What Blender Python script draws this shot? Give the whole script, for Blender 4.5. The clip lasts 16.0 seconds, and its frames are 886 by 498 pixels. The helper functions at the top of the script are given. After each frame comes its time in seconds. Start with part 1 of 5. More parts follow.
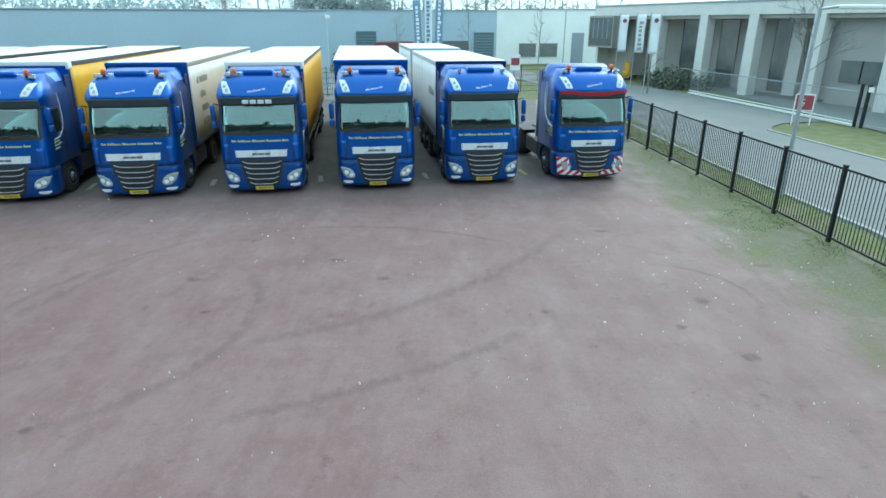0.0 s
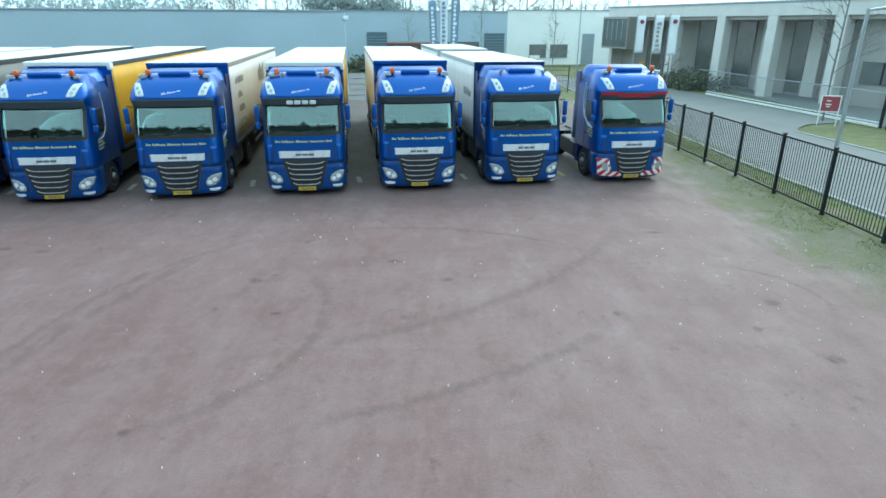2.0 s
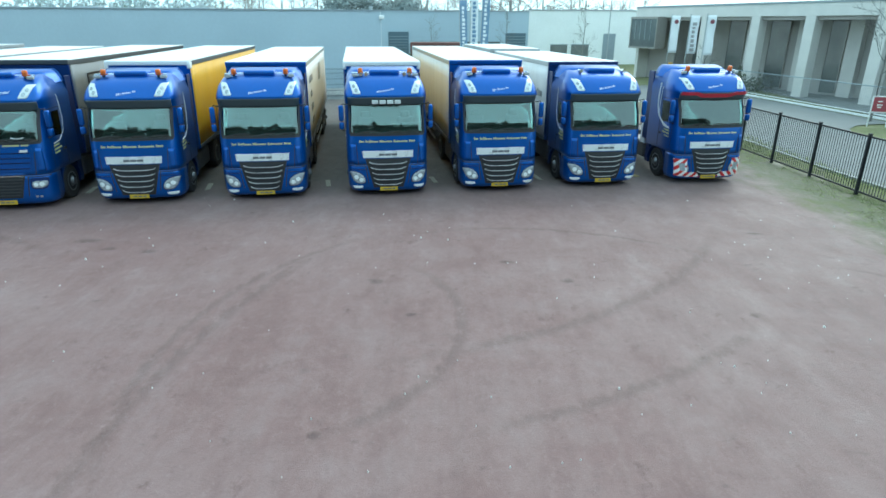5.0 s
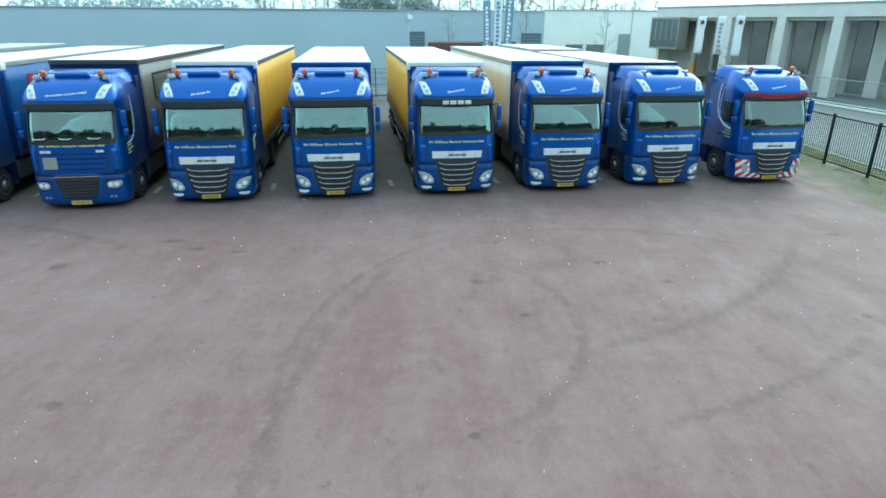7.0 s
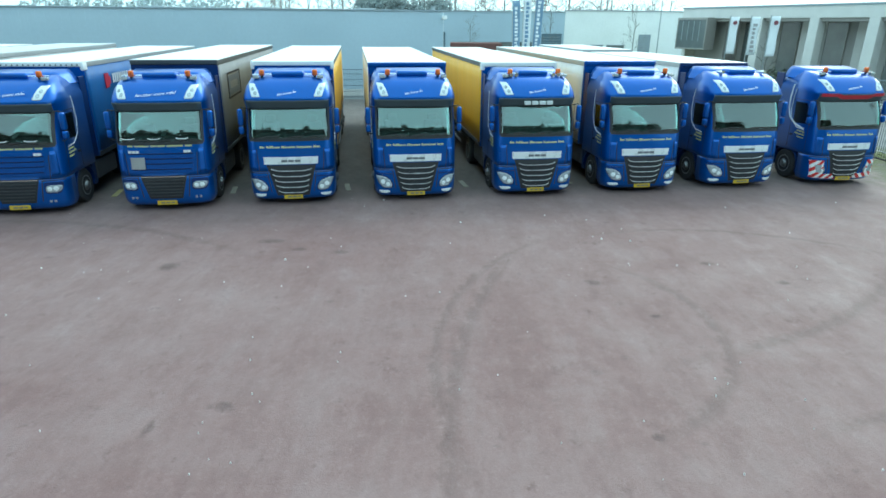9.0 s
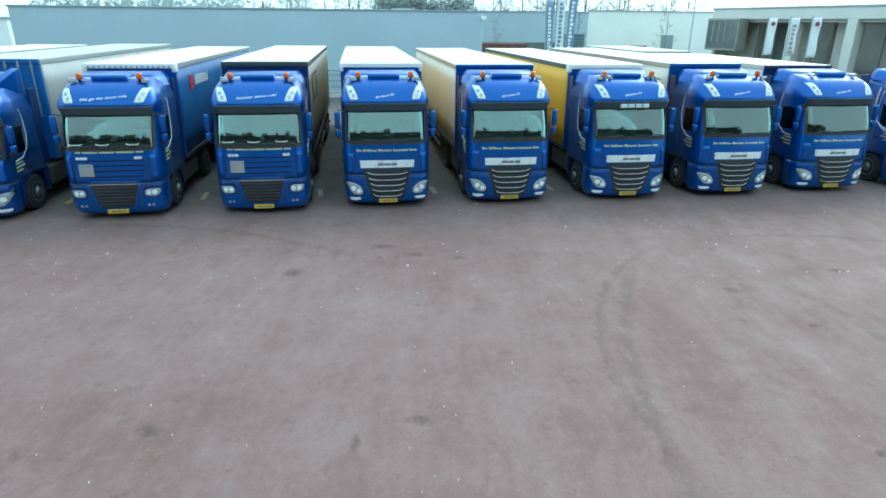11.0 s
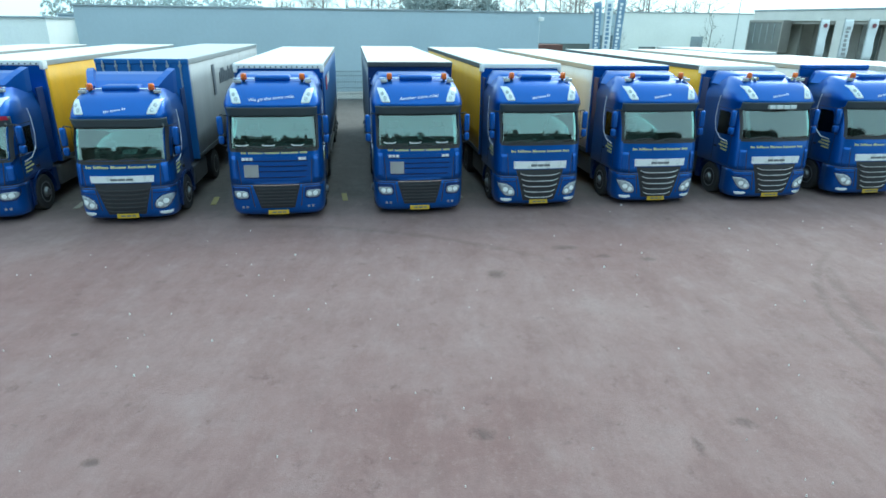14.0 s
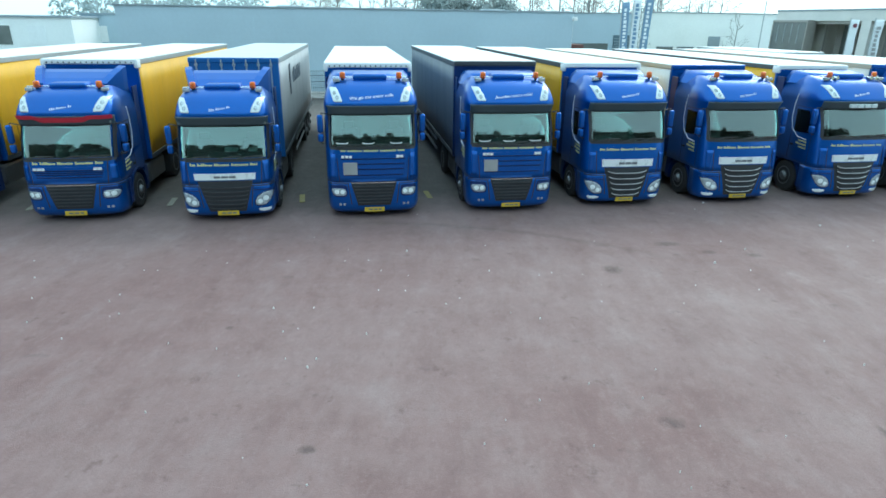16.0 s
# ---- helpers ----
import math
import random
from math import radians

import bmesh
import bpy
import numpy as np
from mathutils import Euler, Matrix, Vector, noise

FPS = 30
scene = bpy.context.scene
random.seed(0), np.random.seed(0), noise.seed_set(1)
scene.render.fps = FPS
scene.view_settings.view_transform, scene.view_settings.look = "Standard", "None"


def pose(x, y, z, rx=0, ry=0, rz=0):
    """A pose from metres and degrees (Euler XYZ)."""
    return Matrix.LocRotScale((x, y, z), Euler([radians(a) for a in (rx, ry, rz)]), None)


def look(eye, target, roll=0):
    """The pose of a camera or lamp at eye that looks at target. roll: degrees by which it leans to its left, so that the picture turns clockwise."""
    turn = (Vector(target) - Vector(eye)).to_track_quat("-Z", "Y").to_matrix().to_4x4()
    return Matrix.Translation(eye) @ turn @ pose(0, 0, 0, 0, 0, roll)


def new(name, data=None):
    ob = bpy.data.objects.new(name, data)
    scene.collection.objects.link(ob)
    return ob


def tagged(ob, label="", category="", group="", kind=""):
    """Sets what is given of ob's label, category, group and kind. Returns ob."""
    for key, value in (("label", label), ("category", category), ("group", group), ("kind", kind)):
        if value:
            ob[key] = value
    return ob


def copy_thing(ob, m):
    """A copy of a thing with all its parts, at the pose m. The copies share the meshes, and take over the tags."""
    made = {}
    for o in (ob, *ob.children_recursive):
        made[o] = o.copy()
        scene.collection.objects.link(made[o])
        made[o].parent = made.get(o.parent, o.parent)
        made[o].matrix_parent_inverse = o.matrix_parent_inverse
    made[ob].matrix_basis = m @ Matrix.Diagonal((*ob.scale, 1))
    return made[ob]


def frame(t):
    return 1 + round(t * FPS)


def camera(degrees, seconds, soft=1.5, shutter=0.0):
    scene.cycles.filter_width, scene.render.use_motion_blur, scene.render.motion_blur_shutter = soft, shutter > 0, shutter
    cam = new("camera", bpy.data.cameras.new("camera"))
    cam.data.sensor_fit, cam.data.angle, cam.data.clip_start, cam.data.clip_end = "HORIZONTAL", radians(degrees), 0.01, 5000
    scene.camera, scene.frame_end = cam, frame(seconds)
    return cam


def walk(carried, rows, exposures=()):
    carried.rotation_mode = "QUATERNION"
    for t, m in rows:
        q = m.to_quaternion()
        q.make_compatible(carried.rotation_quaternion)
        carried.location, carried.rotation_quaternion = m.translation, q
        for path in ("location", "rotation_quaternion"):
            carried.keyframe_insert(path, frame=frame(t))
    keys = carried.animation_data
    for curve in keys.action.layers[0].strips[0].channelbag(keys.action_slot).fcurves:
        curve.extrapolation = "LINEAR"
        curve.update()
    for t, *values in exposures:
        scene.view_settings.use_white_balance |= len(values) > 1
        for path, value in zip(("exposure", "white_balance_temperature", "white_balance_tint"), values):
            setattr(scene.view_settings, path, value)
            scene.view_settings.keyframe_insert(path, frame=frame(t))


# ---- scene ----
# ---- camera ----
cam = camera(72.78, 16.0, soft=1.6)
# seconds, eye x, y, z, heading, pitch, lean
ROWS = [
    (0.0, -0.000, 0.000, 5.111, -0.00, -20.61, 0.09),
    (0.5, -0.336, 0.019, 5.108, 0.03, -20.60, 0.08),
    (1.0, -0.672, 0.024, 5.110, 0.03, -20.57, 0.10),
    (1.5, -0.991, 0.037, 5.103, 0.06, -20.54, 0.13),
    (2.0, -1.351, 0.047, 5.099, -0.00, -20.53, 0.16),
    (2.5, -1.709, 0.090, 5.088, 0.02, -20.53, 0.18),
    (3.0, -2.065, 0.120, 5.081, 0.12, -20.53, 0.20),
    (3.5, -2.472, 0.138, 5.073, 0.14, -20.53, 0.19),
    (4.0, -2.913, 0.151, 5.071, 0.15, -20.54, 0.21),
    (6.5, -5.463, 0.104, 5.093, 0.09, -20.55, 0.33),
    (7.0, -6.021, 0.102, 5.094, 0.05, -20.57, 0.36),
    (7.5, -6.595, 0.062, 5.082, -0.04, -20.51, 0.37),
    (8.0, -7.172, 0.077, 5.067, 0.02, -20.48, 0.38),
    (8.5, -7.780, 0.084, 5.065, 0.10, -20.50, 0.39),
    (9.0, -8.419, 0.127, 5.070, 0.22, -20.53, 0.40),
    (11.5, -11.955, 0.407, 5.118, 0.30, -20.56, 0.50),
    (12.0, -12.711, 0.454, 5.122, 0.23, -20.56, 0.51),
    (12.5, -13.465, 0.459, 5.112, 0.19, -20.55, 0.54),
    (13.0, -14.218, 0.445, 5.099, 0.12, -20.54, 0.58),
    (13.5, -14.965, 0.424, 5.076, 0.01, -20.52, 0.63),
    (14.0, -15.698, 0.372, 5.060, -0.05, -20.48, 0.66),
    (14.5, -16.441, 0.316, 5.044, -0.14, -20.46, 0.70),
    (15.0, -17.171, 0.252, 5.033, -0.21, -20.45, 0.74),
    (15.5, -17.850, 0.181, 5.029, -0.21, -20.46, 0.75),
    (16.0, -18.307, 0.134, 5.027, -0.17, -20.50, 0.71),
]


def aim(x, y, z, yaw, pitch, lean):
    a, p = radians(yaw), radians(pitch)
    way = Vector((-math.sin(a) * math.cos(p), math.cos(a) * math.cos(p), math.sin(p)))
    eye = Vector((x, y, z))
    return look(eye, eye + way, lean)


walk(cam, [(t, aim(*r)) for t, *r in ROWS], [(0.0, 0.03, 6500, 10), (3.0, 0.03, 6500, 9.5), (7.0, 0.05, 6500, 6.5), (9.0, 0.06, 6500, 6), (12.5, 0.04, 6500, 7), (15.0, 0.03, 6500, 9.5), (16.0, 0.03, 6500, 10)])

# ---- light: a bright overcast winter sky with a veiled low sun ----
world = bpy.data.worlds.new("sky")
scene.world = world
world.use_nodes = True
wn = world.node_tree
wn.nodes.clear()
w_out = wn.nodes.new("ShaderNodeOutputWorld")
w_sky = wn.nodes.new("ShaderNodeTexSky")
w_sky.sky_type = "NISHITA"
w_sky.sun_disc = False
w_sky.sun_elevation = radians(38)
w_sky.sun_rotation = radians(35)
w_sky.dust_density = 4.0
w_b1 = wn.nodes.new("ShaderNodeBackground")
w_b1.inputs["Strength"].default_value = 0.05
w_b2 = wn.nodes.new("ShaderNodeBackground")
w_b2.inputs["Color"].default_value = (0.575, 0.895, 1.0, 1)
w_b2.inputs["Strength"].default_value = 1.52
w_add = wn.nodes.new("ShaderNodeAddShader")
wn.links.new(w_sky.outputs[0], w_b1.inputs["Color"])
wn.links.new(w_b1.outputs[0], w_add.inputs[0])
wn.links.new(w_b2.outputs[0], w_add.inputs[1])
wn.links.new(w_add.outputs[0], w_out.inputs["Surface"])
sun = bpy.data.lights.new("sun", "SUN")
sun.energy, sun.angle, sun.color = 1.1, radians(30), (0.86, 1.0, 1.0)
sun_ob = new("sun", sun)
sun_ob.matrix_world = look((45.9, 75.5, 62.5), (0, 10, 0))


# ---- materials ----
def nodes_of(name):
    m = bpy.data.materials.new(name)
    m.use_nodes = True
    nt = m.node_tree
    return m, nt, nt.nodes["Principled BSDF"]


def surface(name, color, rough=0.5, metal=0.0, vary=0.15, scale=3.0, fine=60.0, bump=0.0, coat=0.0, dirt=None, spec=0.5, stretch=(1, 1, 1)):
    """A painted or natural surface: base colour varied at two scales, optional dirt patches and bump."""
    m, nt, b = nodes_of(name)
    N, L = nt.nodes.new, nt.links.new
    tc = N("ShaderNodeTexCoord")
    mp = N("ShaderNodeMapping")
    mp.inputs["Scale"].default_value = stretch
    L(tc.outputs["Object"], mp.inputs["Vector"])
    n1 = N("ShaderNodeTexNoise"); n1.inputs["Scale"].default_value = scale; n1.inputs["Detail"].default_value = 4
    n2 = N("ShaderNodeTexNoise"); n2.inputs["Scale"].default_value = fine; n2.inputs["Detail"].default_value = 2
    L(mp.outputs[0], n1.inputs["Vector"]); L(mp.outputs[0], n2.inputs["Vector"])
    mix = N("ShaderNodeMix"); mix.data_type = "FLOAT"; mix.inputs[0].default_value = 0.4
    L(n1.outputs[0], mix.inputs[2]); L(n2.outputs[0], mix.inputs[3])
    ramp = N("ShaderNodeMapRange")
    ramp.inputs[1].default_value, ramp.inputs[2].default_value = 0.3, 0.7
    ramp.inputs[3].default_value, ramp.inputs[4].default_value = 1 - vary, 1 + vary
    L(mix.outputs[0], ramp.inputs[0])
    mul = N("ShaderNodeVectorMath"); mul.operation = "SCALE"
    mul.inputs[0].default_value = color
    L(ramp.outputs[0], mul.inputs["Scale"])
    col = mul.outputs[0]
    if dirt:
        n3 = N("ShaderNodeTexNoise"); n3.inputs["Scale"].default_value = scale * 0.6; n3.inputs["Detail"].default_value = 8; n3.inputs["Roughness"].default_value = 0.7
        L(mp.outputs[0], n3.inputs["Vector"])
        mr = N("ShaderNodeMapRange"); mr.inputs[1].default_value, mr.inputs[2].default_value = 0.5, 0.75; mr.inputs[4].default_value = dirt[3]
        L(n3.outputs[0], mr.inputs[0])
        mc = N("ShaderNodeMix"); mc.data_type = "RGBA"
        L(mr.outputs[0], mc.inputs[0]); L(col, mc.inputs[6]); mc.inputs[7].default_value = (*dirt[:3], 1)
        col = mc.outputs[2]
    L(col, b.inputs["Base Color"])
    rr = N("ShaderNodeMapRange")
    rr.inputs[3].default_value, rr.inputs[4].default_value = max(0.02, rough - 0.08), min(1, rough + 0.08)
    L(n1.outputs[0], rr.inputs[0]); L(rr.outputs[0], b.inputs["Roughness"])
    b.inputs["Metallic"].default_value = metal
    b.inputs["Coat Weight"].default_value = coat
    b.inputs["Coat Roughness"].default_value = 0.06
    b.inputs["Specular IOR Level"].default_value = spec
    if bump:
        bp = N("ShaderNodeBump"); bp.inputs["Strength"].default_value = bump; bp.inputs["Distance"].default_value = 0.02
        L(mix.outputs[0], bp.inputs["Height"]); L(bp.outputs[0], b.inputs["Normal"])
    return m


def windscreen_glass(name, tint, ior, rough=0.03):
    m, nt, b = nodes_of(name)
    N, L = nt.nodes.new, nt.links.new
    nt.nodes.remove(b)
    out = nt.nodes["Material Output"]
    tr = N("ShaderNodeBsdfTransparent"); tr.inputs[0].default_value = (*tint, 1)
    gl = N("ShaderNodeBsdfGlossy"); gl.inputs["Roughness"].default_value = rough; gl.inputs["Color"].default_value = (0.86, 1.0, 0.97, 1)
    fr = N("ShaderNodeFresnel"); fr.inputs[0].default_value = ior
    mx = N("ShaderNodeMixShader")
    L(fr.outputs[0], mx.inputs[0]); L(tr.outputs[0], mx.inputs[1]); L(gl.outputs[0], mx.inputs[2])
    L(mx.outputs[0], out.inputs["Surface"])
    return m


M = dict(
    blue=surface("blue_paint", (0.0, 0.099, 0.42), 0.36, metal=0.60, vary=0.14, scale=1.2, coat=0.4, spec=0.3, dirt=(0.0, 0.083, 0.29, 0.35)),
    navy=surface("navy_paint", (0.002, 0.026, 0.12), 0.35, vary=0.12, scale=1.2, coat=0.15, spec=0.3),
    black=surface("black_plastic", (0.028, 0.032, 0.038), 0.5, vary=0.2, scale=4),
    visor=surface("smoked_visor", (0.050, 0.078, 0.095), 0.4, vary=0.1, scale=3),
    red=surface("red_visor", (0.62, 0.03, 0.06), 0.35, vary=0.08),
    silver=surface("silver_trim", (0.76, 0.79, 0.81), 0.28, metal=0.1, vary=0.06),
    chrome=surface("chrome", (0.75, 0.78, 0.80), 0.18, metal=1.0, vary=0.05),
    lamp=surface("clear_lamp", (0.42, 0.48, 0.52), 0.16, metal=0.3, vary=0.45, scale=14, coat=1.0),
    skylight=surface("white_lamp_cover", (0.62, 0.70, 0.72), 0.15, vary=0.08, scale=6, coat=1.0),
    orange=surface("orange_beacon", (0.85, 0.16, 0.02), 0.25, vary=0.1, scale=12, coat=0.6),
    plate=surface("yellow_plate", (0.62, 0.40, 0.03), 0.4, vary=0.05),
    ink=surface("dark_ink", (0.02, 0.02, 0.03), 0.6, vary=0.1),
    badge_ink=surface("badge_ink", (0.14, 0.15, 0.17), 0.5, vary=0.1),
    grey_ink=surface("grey_ink", (0.40, 0.40, 0.41), 0.6, vary=0.1),
    yellow_ink=surface("yellow_lettering", (0.60, 0.62, 0.28), 0.5, vary=0.1),
    white_ink=surface("white_lettering", (0.80, 0.85, 0.88), 0.5, vary=0.05),
    rubber=surface("tyre_rubber", (0.034, 0.034, 0.035), 0.85, vary=0.25, scale=6, bump=0.2),
    # rim grey is lowered to carry the shade around the wheels
    rim=surface("steel_rim", (0.20, 0.21, 0.22), 0.4, metal=0.6, vary=0.15, scale=8),
    frame=surface("chassis_paint", (0.050, 0.053, 0.060), 0.6, vary=0.25, scale=4),
    tank=surface("tank_metal", (0.13, 0.135, 0.14), 0.45, metal=0.5, vary=0.2, scale=3),
    cabin=surface("cabin_lining", (0.15, 0.17, 0.17), 0.85, vary=0.1),
    dash=surface("dashboard", (0.050, 0.058, 0.060), 0.7, vary=0.15),
    paper=surface("paper", (0.80, 0.84, 0.84), 0.8, vary=0.04),
    glass=windscreen_glass("windscreen_glass", (0.50, 0.70, 0.68), 2.25),
    doorglass=windscreen_glass("door_glass", (0.16, 0.21, 0.25), 1.35, 0.22),
    roof_white=surface("white_tarpaulin", (0.84, 0.86, 0.87), 0.55, vary=0.06, scale=0.7, dirt=(0.55, 0.57, 0.56, 0.35)),
    roof_grey=surface("grey_tarpaulin", (0.58, 0.62, 0.65), 0.55, vary=0.06, scale=0.7, dirt=(0.4, 0.42, 0.43, 0.35)),
    yellow=surface("yellow_curtain", (0.80, 0.42, 0.012), 0.5, vary=0.08, scale=0.8, fine=14, bump=0.15, stretch=(1, 3, 0.5)),
    white=surface("white_curtain", (0.77, 0.78, 0.79), 0.5, vary=0.07, scale=0.8, fine=14, bump=0.15, dirt=(0.56, 0.53, 0.51, 0.4), stretch=(1, 3, 0.5)),
    grey=surface("silver_grey_curtain", (0.40, 0.43, 0.45), 0.45, vary=0.08, scale=0.8, fine=14, bump=0.15, dirt=(0.22, 0.22, 0.22, 0.4), stretch=(1, 3, 0.5)),
    midgrey=surface("mid_grey_curtain", (0.21, 0.225, 0.235), 0.5, vary=0.08, scale=0.8, fine=14, bump=0.15, dirt=(0.14, 0.14, 0.14, 0.4), stretch=(1, 3, 0.5)),
    dkgrey=surface("dark_grey_curtain", (0.12, 0.15, 0.19), 0.5, vary=0.1, scale=0.8, fine=14, bump=0.15, stretch=(1, 3, 0.5)),
    curtain_blue=surface("blue_curtain", (0.002, 0.12, 0.37), 0.5, vary=0.1, scale=0.8, fine=14, bump=0.15, stretch=(1, 3, 0.5)),
    alu=surface("aluminium_rail", (0.42, 0.44, 0.45), 0.45, metal=0.6, vary=0.1),
    darkrail=surface("dark_rail", (0.07, 0.08, 0.09), 0.5, metal=0.3, vary=0.1),
    # distance haze is painted into the far wall and window colours below
    cladding=surface("blue_grey_cladding", (0.45, 0.57, 0.65), 0.5, vary=0.05, scale=0.25, fine=5, dirt=(0.40, 0.52, 0.60, 0.5)),
    cladding2=surface("slate_cladding", (0.42, 0.53, 0.61), 0.5, vary=0.06, scale=0.25, fine=5),
    pale=surface("pale_cladding", (0.86, 0.88, 0.87), 0.5, vary=0.05, scale=0.3, fine=5),
    coping=surface("metal_coping", (0.30, 0.36, 0.40), 0.5, metal=0.3, vary=0.08),
    concrete=surface("pale_concrete", (0.70, 0.685, 0.66), 0.8, vary=0.10, scale=0.8, fine=25, bump=0.1, dirt=(0.60, 0.59, 0.57, 0.4)),
    backwall=surface("grey_rear_wall", (0.40, 0.385, 0.37), 0.7, vary=0.12, scale=0.5),
    darkglass=surface("dark_window", (0.13, 0.15, 0.15), 0.12, vary=0.3, scale=0.7, spec=1.0),
    shutter=surface("roller_shutter", (0.10, 0.16, 0.20), 0.5, vary=0.08, stretch=(1, 1, 30)),
    bronze=surface("bronze_panel", (0.36, 0.34, 0.32), 0.5, metal=0.3, vary=0.1),
    steel=surface("dark_steel", (0.022, 0.026, 0.030), 0.5, metal=0.3, vary=0.15),
    galv=surface("galvanised_steel", (0.42, 0.46, 0.48), 0.45, metal=0.5, vary=0.12),
    whitebeam=surface("white_beam", (0.85, 0.87, 0.87), 0.5, vary=0.05),
    signred=surface("red_sign", (0.36, 0.07, 0.09), 0.5, vary=0.05),
    flag=surface("white_flag", (0.85, 0.89, 0.92), 0.8, vary=0.05, scale=2),
    flagblue=surface("blue_flag", (0.20, 0.33, 0.48), 0.8, vary=0.08, scale=2),
    asphalt=surface("asphalt", (0.195, 0.205, 0.205), 0.85, vary=0.14, scale=0.5, fine=40, bump=0.15),
    kerb=surface("kerb_stone", (0.36, 0.37, 0.36), 0.85, vary=0.15, scale=2, bump=0.1),
    # bark is lightened for haze
    bark=surface("bark", (0.19, 0.19, 0.18), 0.9, vary=0.25, scale=5, bump=0.3),
    twig=surface("far_twigs", (0.26, 0.275, 0.275), 0.9, vary=0.2, scale=0.5),
    # aerial haze is put into this pale bluish tree colour
    hazetree=surface("haze_tinted_trees", (0.46, 0.54, 0.57), 0.9, vary=0.12, scale=0.3),
    lens=surface("bright_lens", (0.80, 0.86, 0.88), 0.15, vary=0.1, coat=1.0),
    evergreen=surface("dark_foliage", (0.30, 0.34, 0.33), 0.9, vary=0.3, scale=1),
    rearwood=surface("woodland", (0.13, 0.15, 0.14), 0.9, vary=0.35, scale=0.6),
    hedge=surface("dark_hedge", (0.13, 0.15, 0.11), 0.9, vary=0.4, scale=2, bump=0.3),
    machine=surface("yellow_machine", (0.75, 0.38, 0.01), 0.45, vary=0.1),
    brick=surface("red_brown_brick", (0.16, 0.075, 0.065), 0.85, vary=0.2, scale=2),
    emblem=surface("dark_red_emblem", (0.24, 0.07, 0.09), 0.7, vary=0.1),
    stone=surface("pale_pebble", (0.72, 0.69, 0.67), 0.8, vary=0.15, scale=2),
    lane=surface("worn_lane_paint", (0.38, 0.36, 0.29), 0.8, vary=0.25, scale=4, dirt=(0.24, 0.21, 0.18, 0.8)),
    lane_y=surface("worn_yellow_lane_paint", (0.40, 0.33, 0.13), 0.8, vary=0.25, scale=4, dirt=(0.24, 0.21, 0.18, 0.8)),
)


def hazard_stripes():
    m, nt, b = nodes_of("hazard_stripes")
    N, L = nt.nodes.new, nt.links.new
    tc = N("ShaderNodeTexCoord"); sp = N("ShaderNodeSeparateXYZ"); L(tc.outputs["Object"], sp.inputs[0])
    ab = N("ShaderNodeMath"); ab.operation = "ABSOLUTE"; L(sp.outputs[0], ab.inputs[0])
    ad = N("ShaderNodeMath"); ad.operation = "ADD"; L(ab.outputs[0], ad.inputs[0]); L(sp.outputs[2], ad.inputs[1])
    mo = N("ShaderNodeMath"); mo.operation = "PINGPONG"; mo.inputs[1].default_value = 0.14; L(ad.outputs[0], mo.inputs[0])
    gt = N("ShaderNodeMath"); gt.operation = "GREATER_THAN"; gt.inputs[1].default_value = 0.07; L(mo.outputs[0], gt.inputs[0])
    mc = N("ShaderNodeMix"); mc.data_type = "RGBA"; L(gt.outputs[0], mc.inputs[0])
    mc.inputs[6].default_value = (0.62, 0.03, 0.03, 1); mc.inputs[7].default_value = (0.82, 0.84, 0.84, 1)
    L(mc.outputs[2], b.inputs["Base Color"]); b.inputs["Roughness"].default_value = 0.4
    return m


M["hazard"] = hazard_stripes()


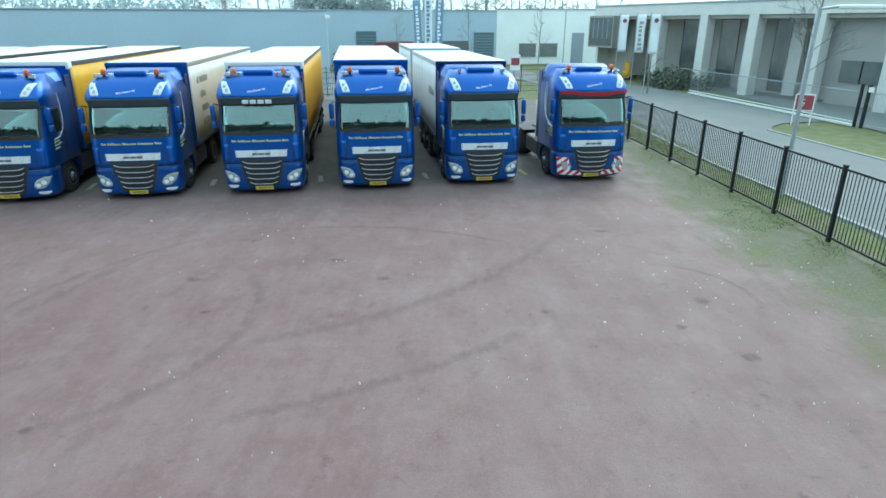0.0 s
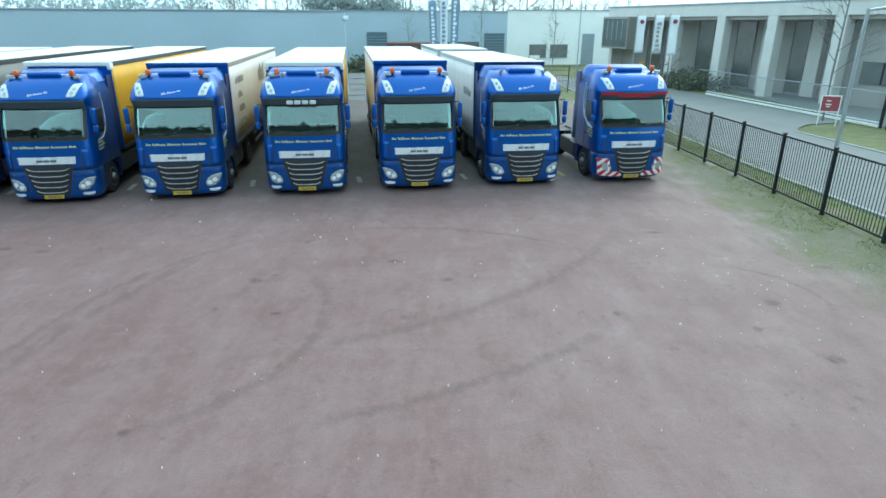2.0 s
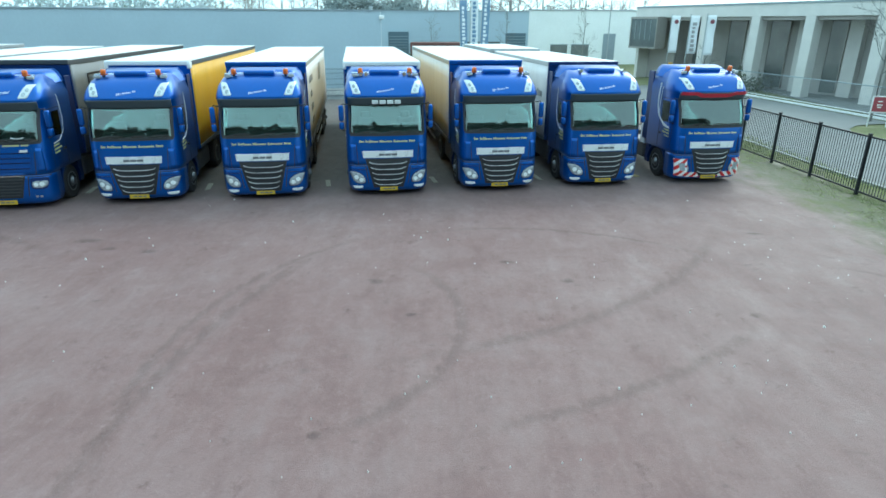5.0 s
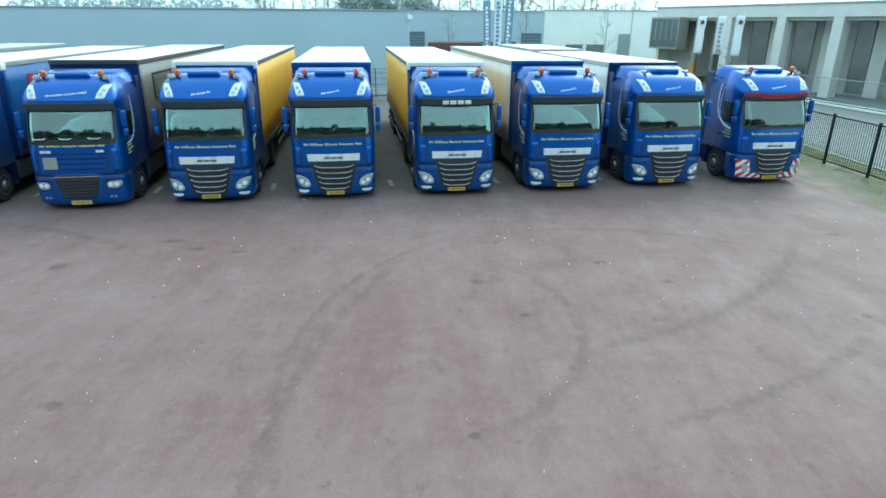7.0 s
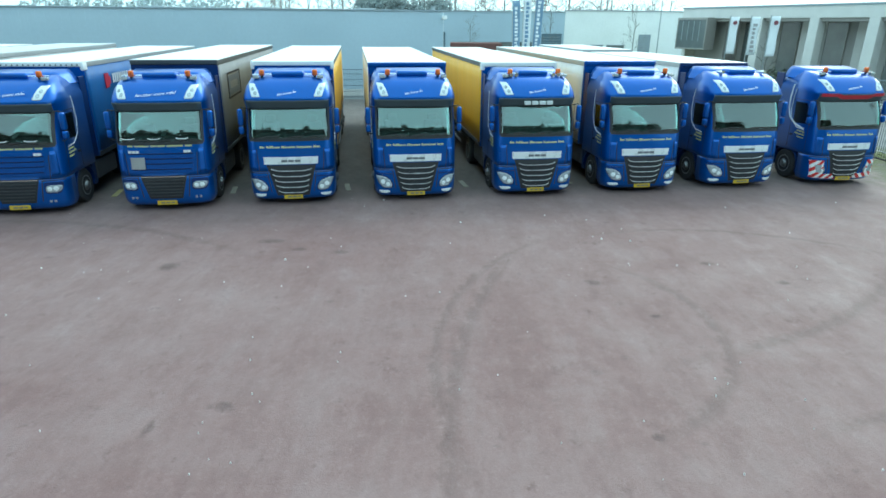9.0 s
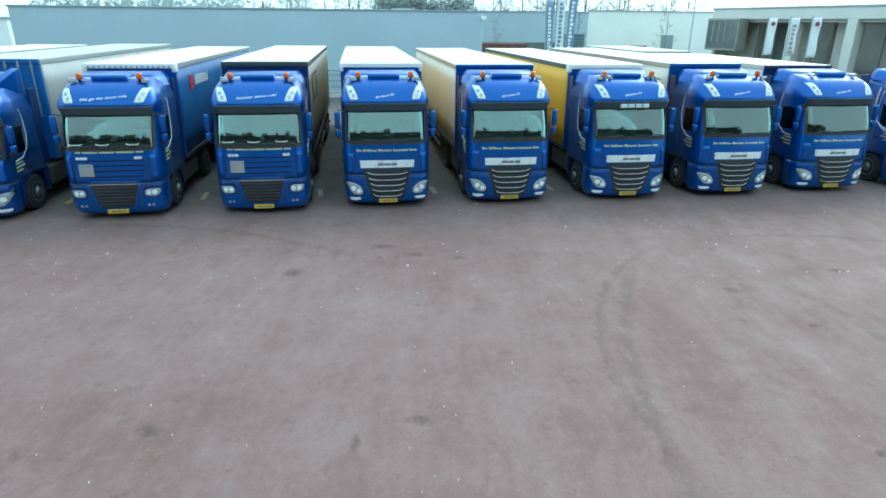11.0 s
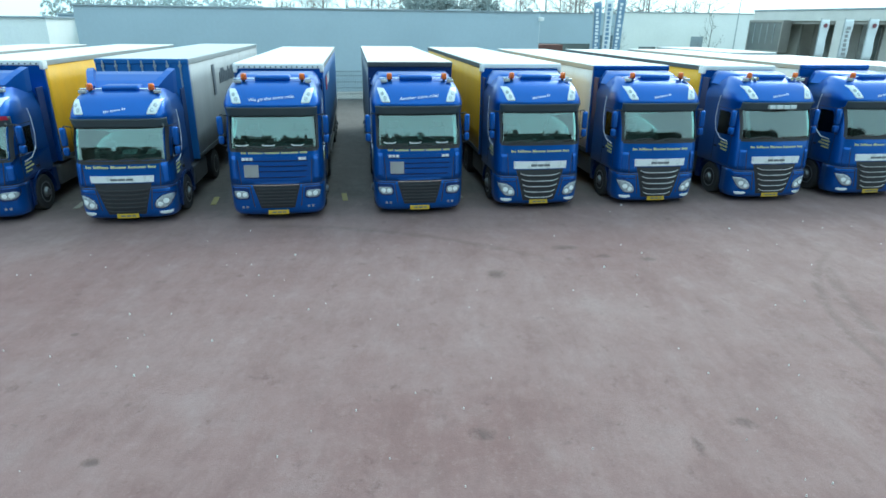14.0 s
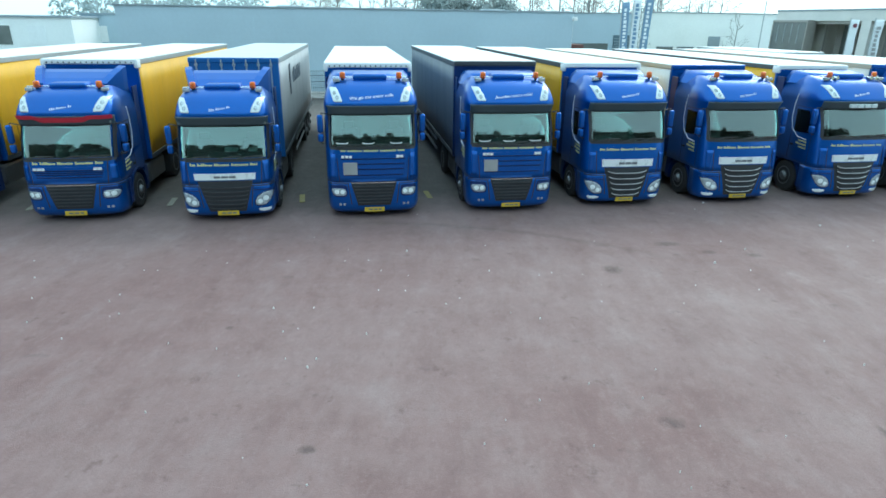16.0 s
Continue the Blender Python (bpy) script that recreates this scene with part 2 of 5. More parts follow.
def yard_material():
    """Reddish crushed stone, damp patches, wheel arcs; moss and grass near the fence are separate."""
    m, nt, b = nodes_of("red_crushed_stone")
    N, L = nt.nodes.new, nt.links.new
    tc = N("ShaderNodeTexCoord")
    sep = N("ShaderNodeSeparateXYZ"); L(tc.outputs["Object"], sep.inputs[0])

    def noise_at(scale, detail=5, rough=0.6, stretch=None, turn=-20):
        n = N("ShaderNodeTexNoise"); n.inputs["Scale"].default_value = scale; n.inputs["Detail"].default_value = detail; n.inputs["Roughness"].default_value = rough
        if stretch:
            mp = N("ShaderNodeMapping"); mp.inputs["Scale"].default_value = stretch; mp.inputs["Rotation"].default_value = (0, 0, radians(turn))
            L(tc.outputs["Object"], mp.inputs[0]); L(mp.outputs[0], n.inputs["Vector"])
        else:
            L(tc.outputs["Object"], n.inputs["Vector"])
        return n.outputs[0]

    def rng(v, a, c, lo=0.0, hi=1.0):
        r = N("ShaderNodeMapRange"); r.inputs[1].default_value, r.inputs[2].default_value, r.inputs[3].default_value, r.inputs[4].default_value = a, c, lo, hi
        L(v, r.inputs[0]); return r.outputs[0]

    def op(o, x, y):
        q = N("ShaderNodeMath"); q.operation = o
        for k, w in enumerate((x, y)):
            if isinstance(w, (int, float)):
                q.inputs[k].default_value = w
            else:
                L(w, q.inputs[k])
        return q.outputs[0]

    def blend(f, c1, c2):
        x = N("ShaderNodeMix"); x.data_type = "RGBA"; L(f, x.inputs[0])
        for k, c in ((6, c1), (7, c2)):
            if isinstance(c, tuple):
                x.inputs[k].default_value = (*c, 1)
            else:
                L(c, x.inputs[k])
        return x.outputs[2]

    big = noise_at(0.16, 5)
    mid = noise_at(1.1, 6, 0.65, (1.0, 0.6, 1), 6)
    mid2 = noise_at(4.5, 6, 0.7, (1.0, 0.6, 1), -14)
    drag = noise_at(0.9, 6, 0.65, (0.30, 1.6, 1))
    drag2 = noise_at(1.3, 6, 0.65, (1.5, 0.34, 1), -9)
    tread = noise_at(2.6, 5, 0.6, (1.8, 0.22, 1), 14)
    grit = noise_at(55, 3, 0.7)
    grit2 = noise_at(16, 4, 0.7)
    fine = noise_at(9.0, 6, 0.75, (1.0, 0.7, 1), 0)
    col = blend(rng(big, 0.36, 0.62), (0.212, 0.110, 0.104), (0.263, 0.158, 0.150))
    # dusty grey sweeps where wheels have rolled the stone flat
    col = blend(rng(drag, 0.46, 0.72, 0, 0.22), col, (0.309, 0.219, 0.213))
    col = blend(rng(drag2, 0.46, 0.68, 0, 0.42), col, (0.182, 0.095, 0.090))
    col = blend(rng(tread, 0.50, 0.72, 0, 0.16), col, (0.282, 0.205, 0.194))
    col = blend(rng(mid, 0.50, 0.72, 0, 0.42), col, (0.171, 0.087, 0.080))
    col = blend(rng(mid, 0.46, 0.30, 0, 0.28), col, (0.321, 0.230, 0.222))
    col = blend(rng(mid2, 0.50, 0.72, 0, 0.36), col, (0.160, 0.085, 0.080))
    col = blend(rng(mid2, 0.46, 0.30, 0, 0.28), col, (0.339, 0.230, 0.222))
    col = blend(rng(fine, 0.52, 0.70, 0, 0.30), col, (0.146, 0.080, 0.074))
    col = blend(rng(fine, 0.44, 0.30, 0, 0.22), col, (0.360, 0.258, 0.250))
    # greyer, more gravelly towards the fence
    col = blend(op("MULTIPLY", rng(sep.outputs[0], -2.0, 7.0, 0, 0.25), rng(mid2, 0.30, 0.60)), col, (0.270, 0.228, 0.218))
    # scrapes and clumps of broken, darker red stone
    scr = op("MULTIPLY", rng(noise_at(1.9, 5, 0.7, (1.0, 0.8, 1), 10), 0.60, 0.68), rng(fine, 0.40, 0.58))
    col = blend(op("MULTIPLY", scr, 0.7), col, (0.128, 0.062, 0.056))
    # small dark clods and damp hollows
    hol = op("MULTIPLY", rng(noise_at(2.6, 4, 0.6, (0.8, 1.3, 1)), 0.64, 0.72), rng(grit2, 0.35, 0.6))
    col = blend(op("MULTIPLY", hol, 0.6), col, (0.109, 0.063, 0.058))
    warp = op("MULTIPLY", op("SUBTRACT", mid2, 0.5), 0.45)
    wx, wy = op("ADD", sep.outputs[0], warp), op("ADD", sep.outputs[1], op("MULTIPLY", op("SUBTRACT", mid, 0.5), 0.35))
    # wheel arcs: centre x, y, radius, half-width, from-angle window by a point it must lie near
    total = None
    for cx, cy, rad, wid, px, py, reach in ARCS:
        dx, dy = op("SUBTRACT", wx, cx), op("SUBTRACT", wy, cy)
        d = op("SQRT", op("ADD", op("MULTIPLY", dx, dx), op("MULTIPLY", dy, dy)), 0)
        off = op("ABSOLUTE", op("SUBTRACT", d, rad), 0)
        line = rng(off, wid * 0.15, wid * 0.85, 1, 0)
        ex, ey = op("SUBTRACT", sep.outputs[0], px), op("SUBTRACT", sep.outputs[1], py)
        e = op("SQRT", op("ADD", op("MULTIPLY", ex, ex), op("MULTIPLY", ey, ey)), 0)
        line = op("MULTIPLY", line, rng(e, reach * 0.55, reach, 1, 0))
        total = line if total is None else op("MAXIMUM", total, line)
    spots = None
    for hx, hy, ra, rb in HOLLOWS:
        qx, qy = op("DIVIDE", op("SUBTRACT", wx, hx), ra), op("DIVIDE", op("SUBTRACT", wy, hy), rb)
        e = op("ADD", op("MULTIPLY", qx, qx), op("MULTIPLY", qy, qy))
        e = rng(op("ADD", e, op("MULTIPLY", fine, 3.4)), 1.5, 2.7, 1, 0)
        spots = e if spots is None else op("MAXIMUM", spots, e)
    col = blend(op("MULTIPLY", spots, 0.8), col, (0.088, 0.048, 0.042))
    arc = op("MULTIPLY", total, rng(mid2, 0.3, 0.56, 0.35, 1.0))
    col = blend(op("MULTIPLY", arc, 0.54), col, (0.140, 0.080, 0.072))
    # dark oily asphalt under the parked row, truck shade painted in, front edge faded
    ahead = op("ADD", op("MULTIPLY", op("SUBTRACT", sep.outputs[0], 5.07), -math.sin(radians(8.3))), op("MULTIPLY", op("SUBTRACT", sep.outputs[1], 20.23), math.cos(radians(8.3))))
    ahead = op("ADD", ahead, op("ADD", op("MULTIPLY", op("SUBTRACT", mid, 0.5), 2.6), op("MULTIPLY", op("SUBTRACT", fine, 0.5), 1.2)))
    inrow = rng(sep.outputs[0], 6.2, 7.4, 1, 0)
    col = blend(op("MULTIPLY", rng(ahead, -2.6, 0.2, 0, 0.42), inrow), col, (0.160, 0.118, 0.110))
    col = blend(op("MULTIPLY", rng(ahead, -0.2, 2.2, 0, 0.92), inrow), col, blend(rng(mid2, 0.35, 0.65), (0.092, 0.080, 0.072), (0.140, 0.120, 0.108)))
    # moss and grass creep in along the fence side
    edge = op("ADD", sep.outputs[0], op("ADD", op("MULTIPLY", op("SUBTRACT", mid, 0.5), 3.0), op("MULTIPLY", op("SUBTRACT", big, 0.5), 2.0)))
    moss = op("MULTIPLY", rng(edge, 6.5, 8.0, 0, 1), rng(mid2, 0.28, 0.56, 0.6, 1.0))
    mosscol = blend(rng(grit2, 0.35, 0.65), (0.074, 0.088, 0.034), (0.158, 0.155, 0.088))
    mosscol = blend(rng(mid, 0.50, 0.66, 0, 0.75), mosscol, (0.130, 0.148, 0.038))
    mosscol = blend(rng(fine, 0.54, 0.68, 0, 0.75), mosscol, (0.062, 0.058, 0.036))
    col = blend(moss, col, mosscol)
    col = blend(rng(grit, 0.35, 0.65, 0, 0.08), col, (0.17, 0.12, 0.11))
    col = blend(rng(grit2, 0.58, 0.76, 0, 0.30), col, (0.400, 0.310, 0.290))
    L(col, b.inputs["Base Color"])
    L(rng(mid, 0.3, 0.7, 0.58, 0.80), b.inputs["Roughness"])
    bp = N("ShaderNodeBump"); bp.inputs["Strength"].default_value = 0.35; bp.inputs["Distance"].default_value = 0.03
    hgt = op("ADD", op("MULTIPLY", grit2, 0.7), op("ADD", grit, op("MULTIPLY", arc, -0.8)))
    L(hgt, bp.inputs["Height"]); L(bp.outputs[0], b.inputs["Normal"])
    return m


# wheel arcs in the yard: centre, radius, half-width, middle of the arc, reach
ARCS = [
    (-7.83, 20.22, 12.12, 0.24, -0.16, 10.90, 5.6),
    (-7.28, 9.93, 3.74, 0.20, -3.57, 9.30, 4.0),
    (-7.51, 19.90, 13.77, 0.22, -0.56, 8.02, 3.6),
    (-0.94, 8.60, 7.63, 0.16, -8.20, 10.32, 5.5),
    (-2.23, 8.83, 6.43, 0.14, -1.26, 15.12, 4.2),
    (8.31, 6.33, 16.66, 0.20, -8.17, 9.03, 5.5),
    (4.44, 10.90, 1.75, 0.12, 6.03, 11.62, 1.8),
    (-20.0, 4.0, 11.5, 0.22, -17.0, 15.1, 5.0),
    (-5.0, 26.0, 22.0, 0.30, -3.2, 4.6, 4.0),
]
# damp hollows: place and half-lengths
HOLLOWS = [
    (5.09, 10.71, 0.16, 0.20), (4.27, 9.61, 0.14, 0.14), (1.94, 10.23, 0.14, 0.12), (-2.46, 12.88, 0.22, 0.10), (-1.28, 11.8, 0.16, 0.16),
    (7.22, 12.57, 0.25, 0.16), (5.05, 8.59, 0.18, 0.18), (-14.52, 12.4, 0.24, 0.26), (-12.7, 14.13, 0.34, 0.18), (-10.9, 13.4, 0.20, 0.16),
    (-11.9, 13.61, 0.18, 0.14), (-5.59, 6.69, 0.12, 0.10), (-11.52, 7.27, 0.18, 0.14), (-4.48, 10.21, 0.14, 0.10), (-12.37, 6.77, 0.10, 0.18),
    (-15.16, 6.98, 0.20, 0.14), (-19.99, 6.31, 0.14, 0.12), (4.16, 14.92, 0.26, 0.12), (-22.0, 9.52, 0.10, 0.08), (-5.31, 11.73, 0.2, 0.16),
]
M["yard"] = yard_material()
M["field"] = surface("moss_and_grass", (0.150, 0.165, 0.070), 0.95, vary=0.35, scale=2.0, fine=45, bump=0.5, dirt=(0.24, 0.21, 0.15, 0.8))
M["blades"] = surface("grass_blades", (0.24, 0.27, 0.11), 0.9, vary=0.35, scale=2)


# ---- building helpers ----
MESHES = {}


def part(name, bm, mat, parent=None, label="", smooth=False, at=None):
    me = bpy.data.meshes.new(name)
    bmesh.ops.recalc_face_normals(bm, faces=bm.faces)
    bm.to_mesh(me)
    bm.free()
    for k in (mat if isinstance(mat, (list, tuple)) else [mat]):
        me.materials.append(M[k])
    if smooth:
        me.shade_smooth()
    ob = new(name, me)
    if parent:
        ob.parent = parent
    if at is not None:
        ob.matrix_basis = at
    if label:
        ob["label"] = label
    if name in ("lettering", "plate_bars", "logo_shape", "wire_panel", "rivet_row", "door_seam", "print"):
        ob["kind"] = "stuff"
    return ob


def shared(key, name, make, mat, parent, label="", smooth=False, at=None):
    """A part whose mesh is made once for a key and shared by alike parts."""
    if key not in MESHES:
        ob = part(name, make(), mat, parent, label, smooth, at)
        MESHES[key] = ob.data
        return ob
    ob = new(name, MESHES[key])
    ob.parent = parent
    if at is not None:
        ob.matrix_basis = at
    if label:
        ob["label"] = label
    if name in ("lettering", "logo_shape", "door_seam"):
        ob["kind"] = "stuff"
    return ob


def thing(name, label, category, m, group="", kind=""):
    ob = new(name)
    ob.empty_display_size = 0.3
    ob.matrix_basis = m
    return tagged(ob, label, category, group, kind)


def add_box(bm, x0, x1, y0, y1, z0, z1, bevel=0.0, taper=None):
    vs = [bm.verts.new(p) for p in ((x0, y0, z0), (x1, y0, z0), (x1, y1, z0), (x0, y1, z0), (x0, y0, z1), (x1, y0, z1), (x1, y1, z1), (x0, y1, z1))]
    fs = [bm.faces.new([vs[i] for i in q]) for q in ((3, 2, 1, 0), (4, 5, 6, 7), (0, 1, 5, 4), (1, 2, 6, 5), (2, 3, 7, 6), (3, 0, 4, 7))]
    if bevel:
        es = list({e for f in fs for e in f.edges})
        bmesh.ops.bevel(bm, geom=es, offset=bevel, segments=2, affect="EDGES", profile=0.5)
    return bm


def box(x0, x1, y0, y1, z0, z1, bevel=0.0):
    return add_box(bmesh.new(), x0, x1, y0, y1, z0, z1, bevel)


def add_tube(bm, pts, r, sides=8, r_end=None):
    """A round bar along points."""
    pts = [Vector(p) for p in pts]
    rings = []
    for i, p in enumerate(pts):
        d = (pts[min(i + 1, len(pts) - 1)] - pts[max(i - 1, 0)]).normalized()
        q = d.to_track_quat("Z", "Y")
        rr = r if r_end is None else r + (r_end - r) * i / (len(pts) - 1)
        rings.append([bm.verts.new(p + q @ Vector((rr * math.cos(a), rr * math.sin(a), 0))) for a in (2 * math.pi * k / sides for k in range(sides))])
    for a, c in zip(rings, rings[1:]):
        for k in range(sides):
            bm.faces.new((a[k], a[(k + 1) % sides], c[(k + 1) % sides], c[k]))
    bm.faces.new(rings[0][::-1])
    bm.faces.new(rings[-1])
    return bm


def tube(pts, r, sides=8, r_end=None):
    return add_tube(bmesh.new(), pts, r, sides, r_end)


def spin(profile, sides=28):
    """A solid of revolution about the x axis from (x, radius) points."""
    bm = bmesh.new()
    rings = [[bm.verts.new((x, r * math.cos(a), r * math.sin(a))) for a in (2 * math.pi * k / sides for k in range(sides))] for x, r in profile]
    for a, c in zip(rings, rings[1:]):
        for k in range(sides):
            bm.faces.new((a[k], a[(k + 1) % sides], c[(k + 1) % sides], c[k]))
    bm.faces.new(rings[0][::-1])
    bm.faces.new(rings[-1])
    return bm


def lerp_table(table, z):
    if z <= table[0][0]:
        return table[0][1]
    for (z0, a), (z1, c) in zip(table, table[1:]):
        if z <= z1:
            return a + (c - a) * (z - z0) / (z1 - z0)
    return table[-1][1]


# ---- the cab: nose profile and half-width by height ----
class Shape:
    def __init__(self, nose, half, bow, corner, rear):
        self.nose, self.half, self.bow, self.corner, self.rear = nose, half, bow, corner, rear

    def y(self, x, z):
        hw, r = lerp_table(self.half, z), self.corner
        ax = min(abs(x), hw)
        d = self.bow * (ax / hw) ** 2
        if ax > hw - r:
            d += r - math.sqrt(max(r * r - (ax - hw + r) ** 2, 0))
        return lerp_table(self.nose, z) + d

    def loft(self, levels, rear, n=26, skip=None, cap=True):
        bm = bmesh.new()
        rings = []
        for z in levels:
            hw = lerp_table(self.half, z)
            row = []
            for k in range(n + 1):
                s = -1 + 2 * k / n
                x = hw * (1.12 * s - 0.12 * s ** 5)
                row.append(bm.verts.new((x, min(self.y(x, z), rear - 0.05), z)))
            row.append(bm.verts.new((hw, rear, z)))
            row.insert(0, bm.verts.new((-hw, rear, z)))
            rings.append(row)
        for i, (a, c) in enumerate(zip(rings, rings[1:])):
            for k in range(len(a) - 1):
                if skip:
                    mx, mz = (a[k].co.x + a[k + 1].co.x) / 2, (a[k].co.z + c[k].co.z) / 2
                    if skip(mx, mz) and 0 < k < len(a) - 2:
                        continue
                bm.faces.new((a[k], a[k + 1], c[k + 1], c[k]))
            bm.faces.new((a[-1], a[0], c[0], c[-1]))
        if cap:
            bm.faces.new(rings[-1])
            bm.faces.new(rings[0][::-1])
        return bm

    def patch(self, z0, z1, xl0, xr0, xl1, xr1, out=0.01, deep=0.04, nx=10, nz=4, bm=None):
        """A raised panel on the nose between heights z0 and z1; its left and right bounds go from (xl0, xr0) below to (xl1, xr1) above."""
        bm = bm or bmesh.new()
        g, h = [], []
        for j in range(nz + 1):
            f = j / nz
            z, xl, xr = z0 + (z1 - z0) * f, xl0 + (xl1 - xl0) * f, xr0 + (xr1 - xr0) * f
            ps = [(xl + (xr - xl) * i / nx, z) for i in range(nx + 1)]
            g.append([bm.verts.new((x, self.y(x, q) - out, q)) for x, q in ps])
            h.append([bm.verts.new((x, self.y(x, q) + deep, q)) for x, q in ps])
        for j in range(nz):
            for i in range(nx):
                bm.faces.new((g[j][i], g[j][i + 1], g[j + 1][i + 1], g[j + 1][i]))
                bm.faces.new((h[j][i], h[j + 1][i], h[j + 1][i + 1], h[j][i + 1]))
            bm.faces.new((g[j][0], g[j + 1][0], h[j + 1][0], h[j][0]))
            bm.faces.new((g[j][nx], h[j][nx], h[j + 1][nx], g[j + 1][nx]))
        for i in range(nx):
            bm.faces.new((g[0][i], h[0][i], h[0][i + 1], g[0][i + 1]))
            bm.faces.new((g[nz][i], g[nz][i + 1], h[nz][i + 1], h[nz][i]))
        return bm

    def leaf(self, rows, side, out=0.014, deep=0.03, nx=7, steps=12):
        """A raised panel with a curved outline; rows give height, inner and outer bound for one side."""
        lo = [(z, a) for z, a, c in rows]
        hi = [(z, c) for z, a, c in rows]
        bm = bmesh.new()
        g, h = [], []
        for j in range(steps + 1):
            z = rows[0][0] + (rows[-1][0] - rows[0][0]) * j / steps
            a, c = lerp_table(lo, z), lerp_table(hi, z)
            xs = [side * (a + (c - a) * i / nx) for i in range(nx + 1)]
            g.append([bm.verts.new((x, self.y(x, z) - out, z)) for x in xs])
            h.append([bm.verts.new((x, self.y(x, z) + deep, z)) for x in xs])
        for j in range(steps):
            for i in range(nx):
                bm.faces.new((g[j][i], g[j][i + 1], g[j + 1][i + 1], g[j + 1][i]))
            bm.faces.new((g[j][0], g[j + 1][0], h[j + 1][0], h[j][0]))
            bm.faces.new((g[j][nx], h[j][nx], h[j + 1][nx], g[j + 1][nx]))
        for i in range(nx):
            bm.faces.new((g[0][i], h[0][i], h[0][i + 1], g[0][i + 1]))
            bm.faces.new((g[steps][i], g[steps][i + 1], h[steps][i + 1], h[steps][i]))
        return bm

    def disc(self, x, z, r, out, bm, squash=1.0):
        """A round lens lying on the nose."""
        ring = [(x + r * squash * math.cos(a), z + r * math.sin(a)) for a in (2 * math.pi * k / 14 for k in range(14))]
        top = [bm.verts.new((p, self.y(p, q) - out, q)) for p, q in ring]
        low = [bm.verts.new((p, self.y(p, q) + 0.01, q)) for p, q in ring]
        mid = bm.verts.new((x, self.y(x, z) - out - 0.012, z))
        for k in range(14):
            bm.faces.new((top[k], top[(k + 1) % 14], mid))
            bm.faces.new((low[k], low[(k + 1) % 14], top[(k + 1) % 14], top[k]))
        return bm

    def bars(self, words, z, height, slope=0.0, out=0.006, seed=3, start=None, width=0.028, gap=0.010):
        """Unreadable lettering: small bars in word groups along the nose."""
        rnd = random.Random(seed)
        total = sum(n * (width + gap) for n in words) + (len(words) - 1) * width * 1.2
        x = -total / 2 if start is None else start
        bm = bmesh.new()
        for n in words:
            for c in range(n):
                hh = height * rnd.choice((0.6, 0.7, 0.7, 1.0)) if c else height
                zz = z + slope * x
                self.patch(zz, zz + hh, x, x + width, x, x + width, out, 0.0, 1, 1, bm)
                x += width + gap
            x += width * 1.2
        return bm


TALL = Shape(
    nose=[(0.16, 0.10), (0.24, 0.02), (0.45, -0.02), (0.85, -0.02), (1.15, 0.0), (1.70, 0.04), (1.95, 0.08), (2.15, 0.115), (2.35, 0.17), (2.55, 0.245), (2.77, 0.35), (2.94, 0.26), (3.00, 0.21), (3.15, 0.30), (3.35, 0.46), (3.50, 0.66), (3.60, 0.90), (3.66, 1.25), (3.70, 1.7)],
    half=[(0.16, 1.16), (0.30, 1.23), (1.0, 1.245), (2.0, 1.245), (2.7, 1.235), (3.0, 1.25), (3.15, 1.24), (3.35, 1.18), (3.52, 1.09), (3.62, 1.0), (3.70, 0.87)],
    bow=0.10, corner=0.30, rear=2.25)
LOWER = Shape(
    nose=[(0.16, 0.10), (0.24, 0.02), (0.45, -0.02), (0.80, -0.02), (1.10, 0.0), (1.50, 0.04), (1.68, 0.08), (1.88, 0.115), (2.08, 0.17), (2.28, 0.245), (2.50, 0.35), (2.68, 0.26), (2.75, 0.21), (2.95, 0.32), (3.15, 0.48), (3.28, 0.66), (3.36, 0.90), (3.42, 1.25), (3.46, 1.7)],
    half=[(0.16, 1.12), (0.30, 1.18), (1.0, 1.19), (1.8, 1.19), (2.45, 1.18), (2.75, 1.19), (3.1, 1.12), (3.28, 1.02), (3.38, 0.94), (3.46, 0.84)],
    bow=0.10, corner=0.30, rear=2.15)


def wheel(parent, x, y, side, r=0.50, w=0.30, dual=False):
    """side: +1 outer face to +x."""
    ww = w * (1.9 if dual else 1)
    holder = shared(("tyre", r, ww), "wheel", lambda: spin([(-ww / 2, r * 0.62), (-ww / 2, r * 0.92), (-ww / 2 + 0.04, r), (ww / 2 - 0.04, r), (ww / 2, r * 0.92), (ww / 2, r * 0.62)]), "rubber", parent, "black rubber tyre on a steel rim", at=pose(x - side * ww / 2, y, r, 0, 0, 0 if side > 0 else 180))
    dish = 0.10 if dual else 0.02
    shared(("rim", r, ww), "rim", lambda: spin([(ww / 2 - dish - 0.02, r * 0.60), (ww / 2 + 0.004, r * 0.60), (ww / 2 + 0.006, r * 0.54), (ww / 2 - dish, r * 0.46), (ww / 2 - dish + 0.03, r * 0.26), (ww / 2 - dish + 0.09, r * 0.20), (ww / 2 - dish + 0.10, r * 0.02)], 24), "rim", holder)
    return holder


